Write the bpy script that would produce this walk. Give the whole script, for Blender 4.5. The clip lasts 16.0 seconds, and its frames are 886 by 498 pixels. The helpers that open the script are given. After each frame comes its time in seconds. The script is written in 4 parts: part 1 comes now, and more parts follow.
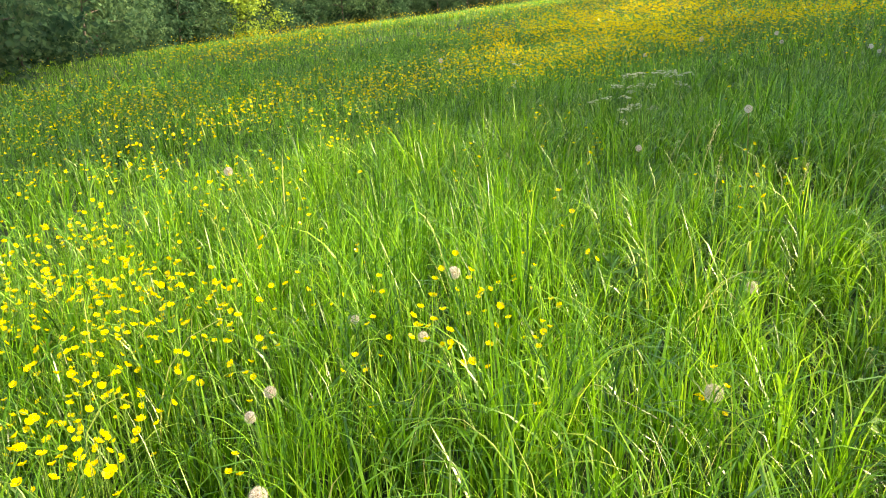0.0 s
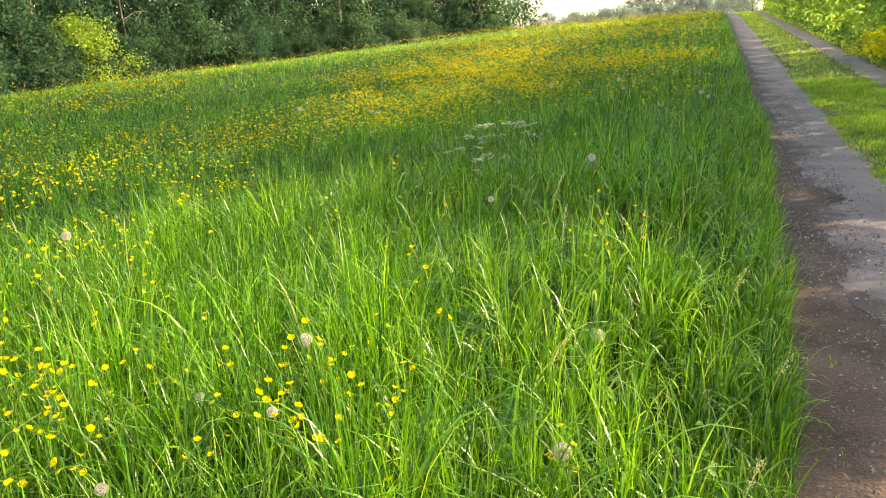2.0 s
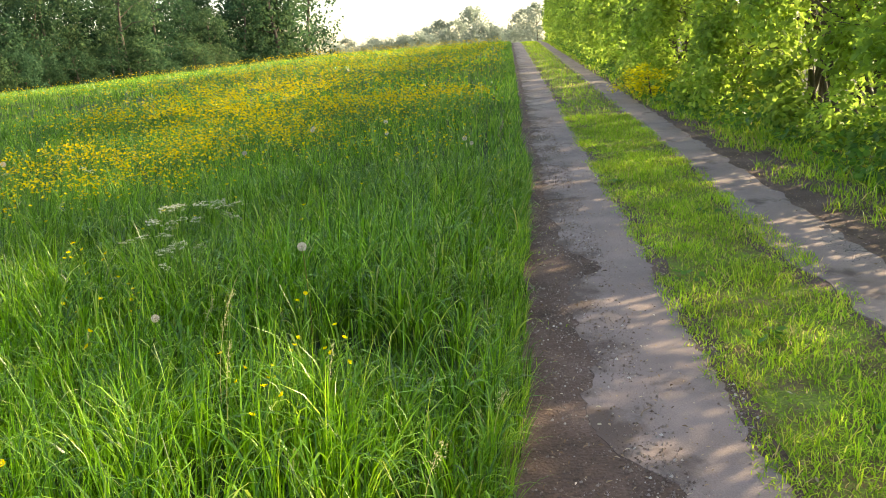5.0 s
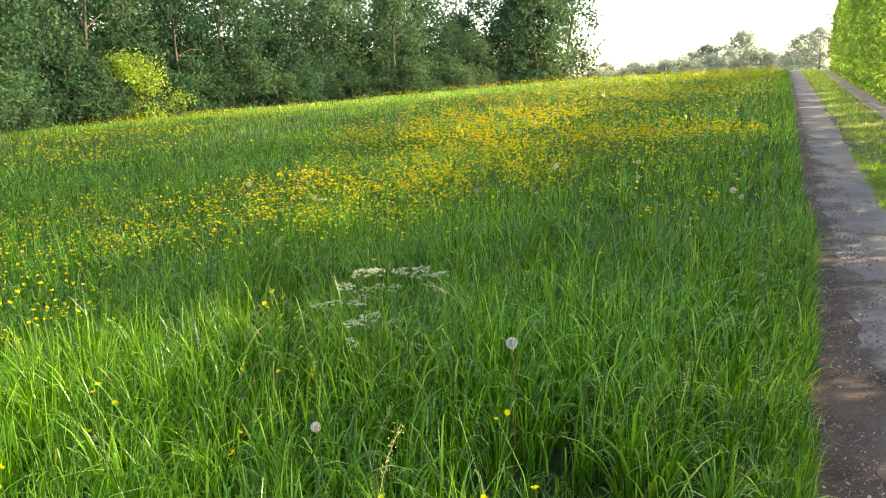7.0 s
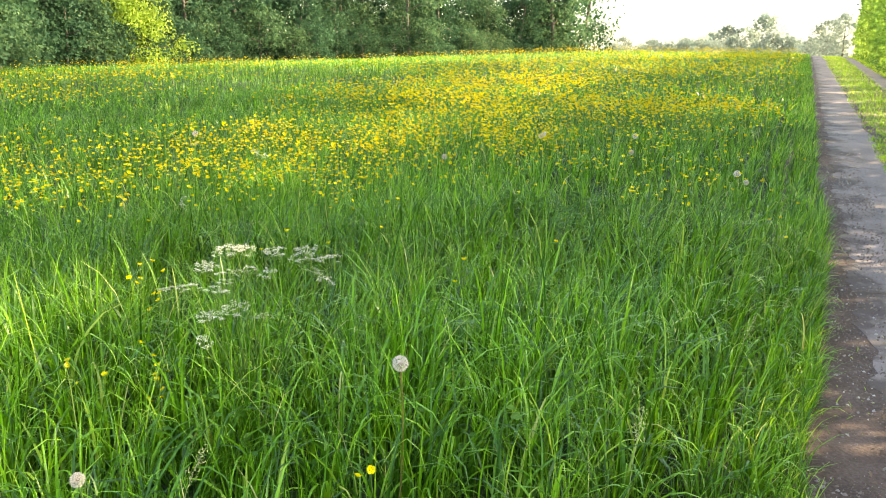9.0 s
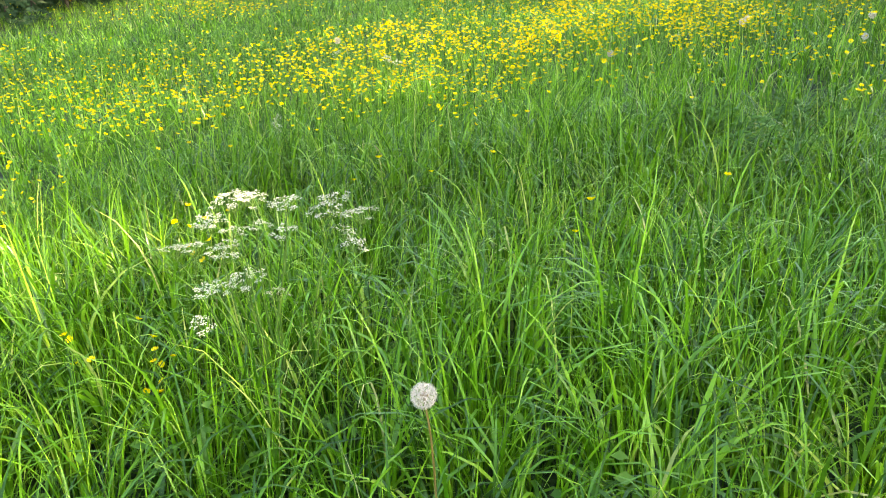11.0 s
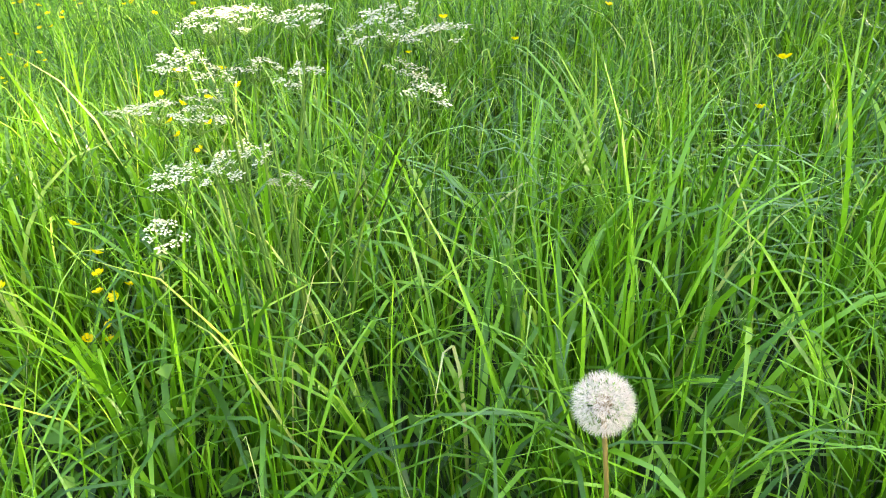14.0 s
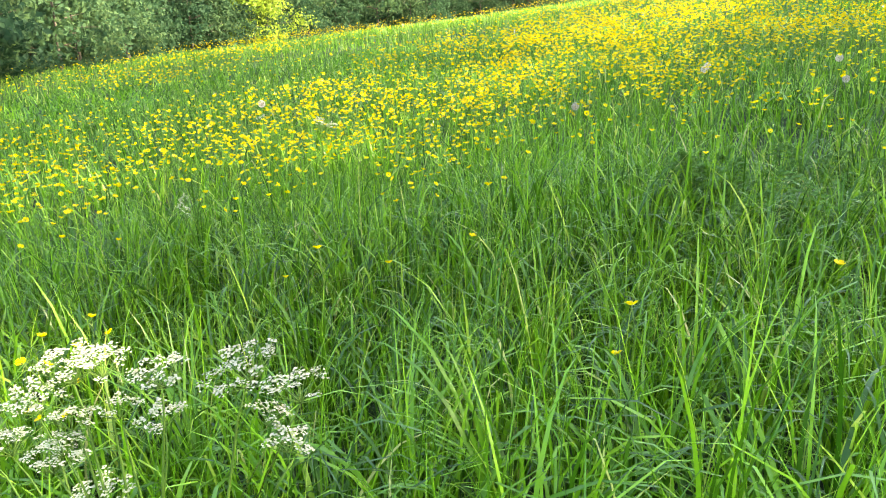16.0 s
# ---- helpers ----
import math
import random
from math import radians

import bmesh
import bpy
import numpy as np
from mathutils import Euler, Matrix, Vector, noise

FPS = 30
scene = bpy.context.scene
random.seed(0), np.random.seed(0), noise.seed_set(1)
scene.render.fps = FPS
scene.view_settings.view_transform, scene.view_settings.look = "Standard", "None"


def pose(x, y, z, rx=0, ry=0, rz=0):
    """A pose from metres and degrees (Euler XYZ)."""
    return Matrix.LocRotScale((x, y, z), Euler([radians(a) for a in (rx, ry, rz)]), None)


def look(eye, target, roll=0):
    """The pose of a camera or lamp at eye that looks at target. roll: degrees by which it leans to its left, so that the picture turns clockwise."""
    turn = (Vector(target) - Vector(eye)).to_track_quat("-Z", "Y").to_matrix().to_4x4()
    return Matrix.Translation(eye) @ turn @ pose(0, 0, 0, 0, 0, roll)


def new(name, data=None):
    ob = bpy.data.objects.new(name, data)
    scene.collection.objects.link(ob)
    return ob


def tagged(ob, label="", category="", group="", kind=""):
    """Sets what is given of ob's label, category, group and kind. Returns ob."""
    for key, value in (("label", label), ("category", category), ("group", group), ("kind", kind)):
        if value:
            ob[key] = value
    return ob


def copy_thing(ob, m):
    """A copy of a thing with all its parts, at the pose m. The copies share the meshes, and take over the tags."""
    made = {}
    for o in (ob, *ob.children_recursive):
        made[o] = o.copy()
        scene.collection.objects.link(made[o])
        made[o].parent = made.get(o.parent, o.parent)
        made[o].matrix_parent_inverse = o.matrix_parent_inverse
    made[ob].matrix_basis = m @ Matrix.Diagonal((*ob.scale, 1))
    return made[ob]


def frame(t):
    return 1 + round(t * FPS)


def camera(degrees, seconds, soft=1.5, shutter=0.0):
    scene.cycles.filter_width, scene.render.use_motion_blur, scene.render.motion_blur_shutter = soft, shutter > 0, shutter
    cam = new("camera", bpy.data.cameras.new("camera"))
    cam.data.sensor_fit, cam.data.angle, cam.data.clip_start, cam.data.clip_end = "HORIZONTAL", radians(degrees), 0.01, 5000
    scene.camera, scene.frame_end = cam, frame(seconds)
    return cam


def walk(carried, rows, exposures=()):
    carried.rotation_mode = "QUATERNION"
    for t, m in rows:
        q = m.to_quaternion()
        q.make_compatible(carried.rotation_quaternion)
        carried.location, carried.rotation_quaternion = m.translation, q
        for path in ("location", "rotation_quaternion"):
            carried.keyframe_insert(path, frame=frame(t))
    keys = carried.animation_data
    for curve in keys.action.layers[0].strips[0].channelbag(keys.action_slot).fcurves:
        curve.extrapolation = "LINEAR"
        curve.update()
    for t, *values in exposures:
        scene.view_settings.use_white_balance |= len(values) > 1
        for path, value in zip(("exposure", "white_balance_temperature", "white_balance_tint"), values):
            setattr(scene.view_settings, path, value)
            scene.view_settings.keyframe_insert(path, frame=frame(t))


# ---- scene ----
cam = camera(60.3, 16.0, soft=1.0)
PATH = [
    (0, (-0.746, -1.624, 1.353), (-1.695, 0.037, 0.770), -3.42),
    (0.5, (-0.715, -1.600, 1.384), (-1.535, 0.124, 0.787), -4.76),
    (1, (-0.705, -1.587, 1.393), (-1.431, 0.184, 0.813), -4.80),
    (1.5, (-0.702, -1.561, 1.404), (-1.412, 0.233, 0.879), -3.97),
    (2, (-0.686, -1.536, 1.418), (-1.342, 0.286, 0.916), -3.46),
    (2.5, (-0.660, -1.497, 1.437), (-1.203, 0.366, 0.952), -3.52),
    (3, (-0.569, -1.425, 1.484), (-0.846, 0.503, 1.033), -3.61),
    (3.2, (-0.507, -1.413, 1.503), (-0.655, 0.533, 1.062), -3.68),
    (5.3, (-0.278, -0.281, 1.586), (-0.488, 1.650, 1.113), -2.97),
    (5.5, (-0.254, -0.189, 1.590), (-0.550, 1.737, 1.140), -1.32),
    (6, (-0.291, 0.154, 1.608), (-0.817, 2.015, 1.097), -0.56),
    (6.5, (-0.425, 0.402, 1.642), (-1.091, 2.235, 1.199), -1.80),
    (7, (-0.472, 0.492, 1.682), (-1.260, 2.288, 1.289), -1.39),
    (7.5, (-0.503, 0.612, 1.637), (-1.201, 2.427, 1.168), -3.07),
    (8, (-0.466, 0.830, 1.618), (-1.133, 2.636, 1.075), -0.50),
    (8.2, (-0.457, 0.943, 1.612), (-1.127, 2.772, 1.157), 1.27),
    (10.3, (-0.578, 2.090, 1.474), (-1.587, 3.714, 0.888), -1.64),
    (10.5, (-0.604, 2.165, 1.472), (-1.626, 3.766, 0.844), -2.93),
    (11, (-0.608, 2.345, 1.443), (-1.799, 3.786, 0.731), -2.35),
    (11.5, (-0.665, 2.477, 1.423), (-1.951, 3.810, 0.668), -1.33),
    (12, (-0.850, 2.610, 1.312), (-2.102, 3.920, 0.464), -0.79),
    (12.5, (-0.977, 2.701, 1.194), (-2.193, 3.999, 0.280), -1.69),
    (13, (-1.058, 2.756, 1.117), (-2.351, 4.009, 0.247), -2.47),
    (13.5, (-1.115, 2.777, 1.087), (-2.361, 4.036, 0.159), -2.04),
    (14, (-1.152, 2.799, 1.086), (-2.378, 4.109, 0.204), -2.43),
    (14.5, (-1.173, 2.809, 1.112), (-2.411, 4.132, 0.264), -2.92),
    (15, (-1.183, 2.833, 1.176), (-2.409, 4.233, 0.444), -3.66),
    (15.5, (-1.163, 2.866, 1.255), (-2.363, 4.341, 0.634), -3.49),
    (16, (-1.145, 2.886, 1.335), (-2.226, 4.469, 0.764), -3.65),
]
EXPOSURES = [(0.0, 2.24, 8400, 9), (1.5, 2.16, 8400, 9), (3.0, 2.12, 8400, 10), (5.3, 2.08, 8350, 12), (6.4, 2.3, 8300, 10), (7.0, 2.22, 8200, 9), (7.5, 2.25, 8250, 9), (8.2, 2.5, 8200, 9), (10.5, 3.0, 8100, 11), (12.5, 3.15, 7900, 11), (14.5, 3.25, 7900, 11), (16.0, 3.1, 7900, 11)]
walk(cam, [(t, look(eye, target, roll)) for t, eye, target, roll in PATH], EXPOSURES)

# ---- sky and sun: a low evening sun ahead, behind the hedge ----
SUN_AZ, SUN_EL = radians(60.0), radians(25.3)
sun_way = Vector((math.sin(SUN_AZ) * math.cos(SUN_EL), math.cos(SUN_AZ) * math.cos(SUN_EL), math.sin(SUN_EL)))
world = bpy.data.worlds.new("sky")
scene.world = world
world.use_nodes = True
sky = world.node_tree.nodes.new("ShaderNodeTexSky")
sky.sky_type, sky.sun_disc = "NISHITA", False
sky.sun_elevation, sky.sun_rotation = SUN_EL, SUN_AZ
sky.air_density, sky.dust_density = 1.0, 2.0
background = world.node_tree.nodes["Background"]
background.inputs["Strength"].default_value = 0.15
world.node_tree.links.new(sky.outputs["Color"], background.inputs["Color"])
sun = new("sun", bpy.data.lights.new("sun", "SUN"))
sun.data.energy, sun.data.angle, sun.data.color = 3.1, radians(0.6), (1.0, 0.88, 0.66)
sun.matrix_world = look(sun_way * 50, (0, 0, 0))

rng = np.random.default_rng(7)


# ---- materials ----
def material(name):
    m = bpy.data.materials.new(name)
    m.use_nodes = True
    tree = m.node_tree
    tree.nodes.clear()
    return m, tree.nodes, tree.links


def ramp(nodes, stops):
    r = nodes.new("ShaderNodeValToRGB")
    while len(r.color_ramp.elements) < len(stops):
        r.color_ramp.elements.new(0.5)
    for e, (at, c) in zip(r.color_ramp.elements, stops):
        e.position, e.color = at, (*c, 1)
    return r


def leafy(name, stops, clear=0.45, rough=0.45, patch=2.0, bright=1.6, per_object=False, gloss=0.2):
    """Thin living tissue: tone by piece and by place, gloss on top, light coming through."""
    m, n, l = material(name)
    geo = n.new("ShaderNodeNewGeometry")
    tone = ramp(n, stops)
    if per_object:
        info = n.new("ShaderNodeObjectInfo")
        mixr = n.new("ShaderNodeMath"); mixr.operation = "MULTIPLY_ADD"
        mixr.inputs[1].default_value = 0.5
        l.new(geo.outputs["Random Per Island"], mixr.inputs[0])
        half = n.new("ShaderNodeMath"); half.operation = "MULTIPLY"; half.inputs[1].default_value = 0.5
        l.new(info.outputs["Random"], half.inputs[0]); l.new(half.outputs[0], mixr.inputs[2])
        l.new(mixr.outputs[0], tone.inputs[0])
    else:
        l.new(geo.outputs["Random Per Island"], tone.inputs[0])
    spots = n.new("ShaderNodeTexNoise"); spots.inputs["Scale"].default_value = 1.0 / patch; spots.inputs["Detail"].default_value = 4
    l.new(geo.outputs["Position"], spots.inputs["Vector"])
    swing = n.new("ShaderNodeMapRange"); swing.inputs[1].default_value, swing.inputs[2].default_value = 0.3, 0.7
    swing.inputs[3].default_value, swing.inputs[4].default_value = 0.72, 1.25
    l.new(spots.outputs["Fac"], swing.inputs[0])
    hue = n.new("ShaderNodeHueSaturation")
    l.new(tone.outputs["Color"], hue.inputs["Color"]); l.new(swing.outputs[0], hue.inputs["Value"])
    body = n.new("ShaderNodeBsdfPrincipled"); body.inputs["Roughness"].default_value = rough
    body.inputs["Specular IOR Level"].default_value = gloss
    l.new(hue.outputs["Color"], body.inputs["Base Color"])
    lift = n.new("ShaderNodeHueSaturation"); lift.inputs["Value"].default_value = bright; lift.inputs["Hue"].default_value = 0.488
    l.new(hue.outputs["Color"], lift.inputs["Color"])
    thin = n.new("ShaderNodeBsdfTranslucent"); l.new(lift.outputs["Color"], thin.inputs["Color"])
    mix = n.new("ShaderNodeMixShader"); mix.inputs[0].default_value = clear
    l.new(body.outputs[0], mix.inputs[1]); l.new(thin.outputs[0], mix.inputs[2])
    out = n.new("ShaderNodeOutputMaterial"); l.new(mix.outputs[0], out.inputs["Surface"])
    return m


def solid(name, stops, scale=8.0, fine=60.0, rough=0.9, bump=0.3, depth=0.01, cracks=0.0, stain=None):
    """Mineral or woody surface: broad stains, fine grain, relief."""
    m, n, l = material(name)
    geo = n.new("ShaderNodeNewGeometry")
    broad = n.new("ShaderNodeTexNoise"); broad.inputs["Scale"].default_value, broad.inputs["Detail"].default_value = scale, 6
    grain = n.new("ShaderNodeTexNoise"); grain.inputs["Scale"].default_value, grain.inputs["Detail"].default_value = fine, 5
    for t in (broad, grain):
        l.new(geo.outputs["Position"], t.inputs["Vector"])
    mixf = n.new("ShaderNodeMix"); mixf.inputs[0].default_value = 0.45
    l.new(broad.outputs["Fac"], mixf.inputs[2]); l.new(grain.outputs["Fac"], mixf.inputs[3])
    tone = ramp(n, stops); l.new(mixf.outputs[0], tone.inputs[0])
    colour = tone.outputs["Color"]
    height = grain.outputs["Fac"]
    if cracks:
        warp = n.new("ShaderNodeTexNoise"); warp.inputs["Scale"].default_value = 5.0
        l.new(geo.outputs["Position"], warp.inputs["Vector"])
        add = n.new("ShaderNodeVectorMath"); add.operation = "MULTIPLY_ADD"; add.inputs[1].default_value = (0.25, 0.25, 0.25)
        l.new(warp.outputs["Color"], add.inputs[0]); l.new(geo.outputs["Position"], add.inputs[2])
        cells = n.new("ShaderNodeTexVoronoi"); cells.feature = "DISTANCE_TO_EDGE"; cells.inputs["Scale"].default_value = cracks
        l.new(add.outputs[0], cells.inputs["Vector"])
        where = n.new("ShaderNodeTexNoise"); where.inputs["Scale"].default_value = 0.7
        l.new(geo.outputs["Position"], where.inputs["Vector"])
        wide = n.new("ShaderNodeMapRange"); wide.inputs[1].default_value, wide.inputs[2].default_value = 0.60, 0.72
        wide.inputs[3].default_value, wide.inputs[4].default_value = 0.0, 0.034
        off = n.new("ShaderNodeVectorMath"); off.operation = "DISTANCE"; off.inputs[1].default_value = (0.20, 1.15, 0.07)
        l.new(geo.outputs["Position"], off.inputs[0])
        broken = n.new("ShaderNodeMapRange"); broken.inputs[1].default_value, broken.inputs[2].default_value = 0.05, 0.36
        broken.inputs[3].default_value, broken.inputs[4].default_value = 0.20, 0.0
        l.new(off.outputs["Value"], broken.inputs[0])
        both = n.new("ShaderNodeMath"); l.new(where.outputs["Fac"], both.inputs[0]); l.new(broken.outputs[0], both.inputs[1])
        l.new(both.outputs[0], wide.inputs[0])
        inside = n.new("ShaderNodeMath"); inside.operation = "LESS_THAN"
        l.new(cells.outputs["Distance"], inside.inputs[0]); l.new(wide.outputs[0], inside.inputs[1])
        mixc = n.new("ShaderNodeMix"); mixc.data_type = "RGBA"; mixc.inputs[7].default_value = (0.035, 0.032, 0.03, 1)
        l.new(inside.outputs[0], mixc.inputs[0]); l.new(colour, mixc.inputs[6])
        colour = mixc.outputs[2]
        low = n.new("ShaderNodeMath"); low.operation = "SUBTRACT"
        l.new(height, low.inputs[0]); l.new(inside.outputs[0], low.inputs[1])
        height = low.outputs[0]
    if stain:
        soil = n.new("ShaderNodeTexNoise"); soil.inputs["Scale"].default_value, soil.inputs["Detail"].default_value = 2.6, 9
        soil.inputs["Roughness"].default_value = 0.65
        l.new(geo.outputs["Position"], soil.inputs["Vector"])
        where2 = n.new("ShaderNodeSeparateXYZ"); l.new(geo.outputs["Position"], where2.inputs[0])
        rim = n.new("ShaderNodeMapRange"); rim.inputs[1].default_value, rim.inputs[2].default_value = 0.30, -0.05
        rim.inputs[3].default_value, rim.inputs[4].default_value = -0.02, 0.17
        l.new(where2.outputs["X"], rim.inputs[0])
        total = n.new("ShaderNodeMath"); l.new(soil.outputs["Fac"], total.inputs[0]); l.new(rim.outputs[0], total.inputs[1])
        much = n.new("ShaderNodeMapRange"); much.inputs[1].default_value, much.inputs[2].default_value = 0.55, 0.66
        much.inputs[3].default_value, much.inputs[4].default_value = 0.0, 0.85
        l.new(total.outputs[0], much.inputs[0])
        mixs = n.new("ShaderNodeMix"); mixs.data_type = "RGBA"; mixs.inputs[7].default_value = (*stain, 1)
        l.new(much.outputs[0], mixs.inputs[0]); l.new(colour, mixs.inputs[6])
        colour = mixs.outputs[2]
    body = n.new("ShaderNodeBsdfPrincipled"); body.inputs["Roughness"].default_value = rough
    l.new(colour, body.inputs["Base Color"])
    relief = n.new("ShaderNodeBump"); relief.inputs["Strength"].default_value, relief.inputs["Distance"].default_value = bump, depth
    l.new(height, relief.inputs["Height"]); l.new(relief.outputs[0], body.inputs["Normal"])
    out = n.new("ShaderNodeOutputMaterial"); l.new(body.outputs[0], out.inputs["Surface"])
    return m


GRASS = leafy("grass", [(0.0, (0.014, 0.070, 0.003)), (0.3, (0.042, 0.146, 0.005)), (0.65, (0.108, 0.280, 0.011)), (0.92, (0.210, 0.420, 0.026)), (0.98, (0.320, 0.440, 0.055)), (1.0, (0.42, 0.40, 0.16))], 0.35, 0.36, 3.0, 1.95, False, 0.60)
VERGE = leafy("verge_grass", [(0.0, (0.120, 0.250, 0.018)), (0.45, (0.230, 0.410, 0.026)), (0.86, (0.37, 0.50, 0.050)), (0.94, (0.46, 0.42, 0.11)), (1.0, (0.52, 0.43, 0.20))], 0.45, 0.5, 0.45, 1.8)
STEM = leafy("green_stem", [(0.0, (0.08, 0.17, 0.03)), (1.0, (0.15, 0.26, 0.05))], 0.2)
PINK_STEM = leafy("brownish_stem", [(0.0, (0.20, 0.16, 0.045)), (1.0, (0.27, 0.18, 0.06))], 0.2)
PETAL = leafy("buttercup_petal", [(0.0, (0.83, 0.59, 0.010)), (1.0, (0.91, 0.76, 0.018))], 0.35, 0.2, 1.0, 1.1)
FLORET = leafy("white_floret", [(0.0, (0.42, 0.44, 0.27)), (0.4, (0.60, 0.59, 0.44)), (1.0, (0.74, 0.72, 0.58))], 0.35, 0.7, 0.5, 1.05)
DOWN = leafy("seed_down", [(0.0, (0.62, 0.545, 0.49)), (1.0, (0.78, 0.70, 0.64))], 0.4, 0.9, 0.5, 1.05)
SEED = leafy("brown_seed", [(0.0, (0.22, 0.15, 0.09)), (1.0, (0.36, 0.25, 0.15))], 0.05, 0.8)
STRAW = leafy("pale_grass_seed", [(0.0, (0.42, 0.42, 0.20)), (1.0, (0.60, 0.55, 0.32))], 0.35, 0.6)
HERB = leafy("herb_leaf", [(0.0, (0.045, 0.135, 0.02)), (0.6, (0.08, 0.20, 0.028)), (1.0, (0.13, 0.26, 0.04))], 0.4, 0.4, 0.5)
FERNY = leafy("feathery_leaf", [(0.0, (0.060, 0.165, 0.032)), (1.0, (0.125, 0.270, 0.055))], 0.4, 0.5, 0.5)
HEDGE = leafy("hedge_leaf", [(0.0, (0.070, 0.135, 0.026)), (0.5, (0.145, 0.245, 0.040)), (0.92, (0.250, 0.340, 0.060)), (1.0, (0.34, 0.28, 0.11))], 0.62, 0.4, 1.2, 2.3, True)
YELLOW_LEAF = leafy("yellow_leaf", [(0.0, (0.36, 0.42, 0.03)), (0.5, (0.80, 0.70, 0.02)), (1.0, (0.88, 0.78, 0.03))], 0.45, 0.4, 0.5, 1.3)
WOOD_LEAF = leafy("wood_leaf", [(0.0, (0.016, 0.046, 0.027)), (0.5, (0.036, 0.082, 0.042)), (0.85, (0.066, 0.124, 0.053)), (1.0, (0.105, 0.145, 0.066))], 0.42, 0.6, 6.0, 1.7, True, 0.06)
HAZEL_LEAF = leafy("hazel_leaf", [(0.0, (0.11, 0.20, 0.025)), (1.0, (0.21, 0.30, 0.04))], 0.45, 0.5, 2.0, 1.6)
# leaf green greyed and paled to stand in for distance haze
HAZED_LEAF = leafy("hazed_far_leaf", [(0.0, (0.135, 0.175, 0.150)), (1.0, (0.25, 0.30, 0.25))], 0.5, 0.6, 6.0, 1.5, True)
BARK = solid("bark", [(0.25, (0.045, 0.040, 0.032)), (0.75, (0.115, 0.100, 0.080))], 6, 40, 0.95, 0.6, 0.02)
TURF = solid("worn_turf", [(0.36, (0.105, 0.072, 0.044)), (0.46, (0.165, 0.135, 0.045)), (0.55, (0.150, 0.220, 0.030)), (0.7, (0.240, 0.330, 0.045))], 6, 70, 0.95, 1.0, 0.04)
ASPHALT = solid("worn_asphalt", [(0.28, (0.115, 0.088, 0.080)), (0.5, (0.205, 0.160, 0.146)), (0.72, (0.290, 0.232, 0.212))], 2.2, 170, 0.85, 0.4, 0.006, 15.0, (0.070, 0.046, 0.036))
DIRT = solid("dirt", [(0.3, (0.034, 0.021, 0.015)), (0.5, (0.092, 0.058, 0.045)), (0.75, (0.170, 0.115, 0.092))], 4, 75, 0.95, 0.55, 0.02)
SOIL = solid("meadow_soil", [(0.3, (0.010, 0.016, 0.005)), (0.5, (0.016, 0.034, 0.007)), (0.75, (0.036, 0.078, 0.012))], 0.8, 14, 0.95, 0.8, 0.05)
STONE = leafy("pebble", [(0.0, (0.110, 0.078, 0.064)), (0.6, (0.21, 0.16, 0.135)), (0.9, (0.30, 0.25, 0.22)), (1.0, (0.52, 0.47, 0.43))], 0.0, 0.85)
LITTER = leafy("dead_leaf", [(0.0, (0.09, 0.06, 0.036)), (0.5, (0.22, 0.15, 0.09)), (0.85, (0.36, 0.28, 0.18)), (1.0, (0.60, 0.53, 0.42))], 0.15, 0.8)
TWIG = solid("twig", [(0.3, (0.10, 0.07, 0.05)), (0.7, (0.24, 0.18, 0.13))], 20, 90, 0.9, 0.4, 0.004)


# ---- meshes ----
def mesh_of(name, verts, tris, mats, slots=None, smooth=False, flat=False):
    me = bpy.data.meshes.new(name)
    verts, tris = np.asarray(verts, np.float32), np.asarray(tris, np.int32)
    me.vertices.add(len(verts)); me.vertices.foreach_set("co", verts.ravel())
    me.loops.add(tris.size); me.loops.foreach_set("vertex_index", tris.ravel())
    me.polygons.add(len(tris))
    me.polygons.foreach_set("loop_start", np.arange(0, tris.size, 3, dtype=np.int32))
    for m in mats if isinstance(mats, (list, tuple)) else [mats]:
        me.materials.append(m)
    if slots is not None:
        me.polygons.foreach_set("material_index", np.asarray(slots, np.int32))
    if smooth or flat:
        me.polygons.foreach_set("use_smooth", np.full(len(tris), not flat))
    me.update(calc_edges=True)
    return me


def joined(pieces):
    verts, tris, at = [], [], 0
    for v, f in pieces:
        verts.append(v); tris.append(np.asarray(f) + at); at += len(v)
    return np.concatenate(verts), np.concatenate(tris)


def part(name, mesh, parent, label=""):
    ob = new(name, mesh)
    ob.parent = parent
    return tagged(ob, label)


def tube(points, radii, sides=5):
    """A tapered tube along points."""
    p = np.asarray(points, float)
    along = np.gradient(p, axis=0)
    along /= np.linalg.norm(along, axis=1)[:, None] + 1e-9
    ref = np.where(np.abs(along[:, 2:3]) > 0.9, [[1.0, 0, 0]], [[0, 0, 1.0]])
    a = np.cross(along, ref); a /= np.linalg.norm(a, axis=1)[:, None] + 1e-9
    b = np.cross(along, a)
    ang = np.arange(sides) * 2 * np.pi / sides
    ring = a[:, None] * np.cos(ang)[None, :, None] + b[:, None] * np.sin(ang)[None, :, None]
    v = (p[:, None] + ring * np.asarray(radii, float)[:, None, None]).reshape(-1, 3)
    f = []
    for i in range(len(p) - 1):
        for j in range(sides):
            q, r = i * sides + j, i * sides + (j + 1) % sides
            f += [(q, r, q + sides), (r, r + sides, q + sides)]
    top = (len(p) - 1) * sides
    f += [(top, top + j, top + j + 1) for j in range(1, sides - 1)]
    return v, np.array(f)


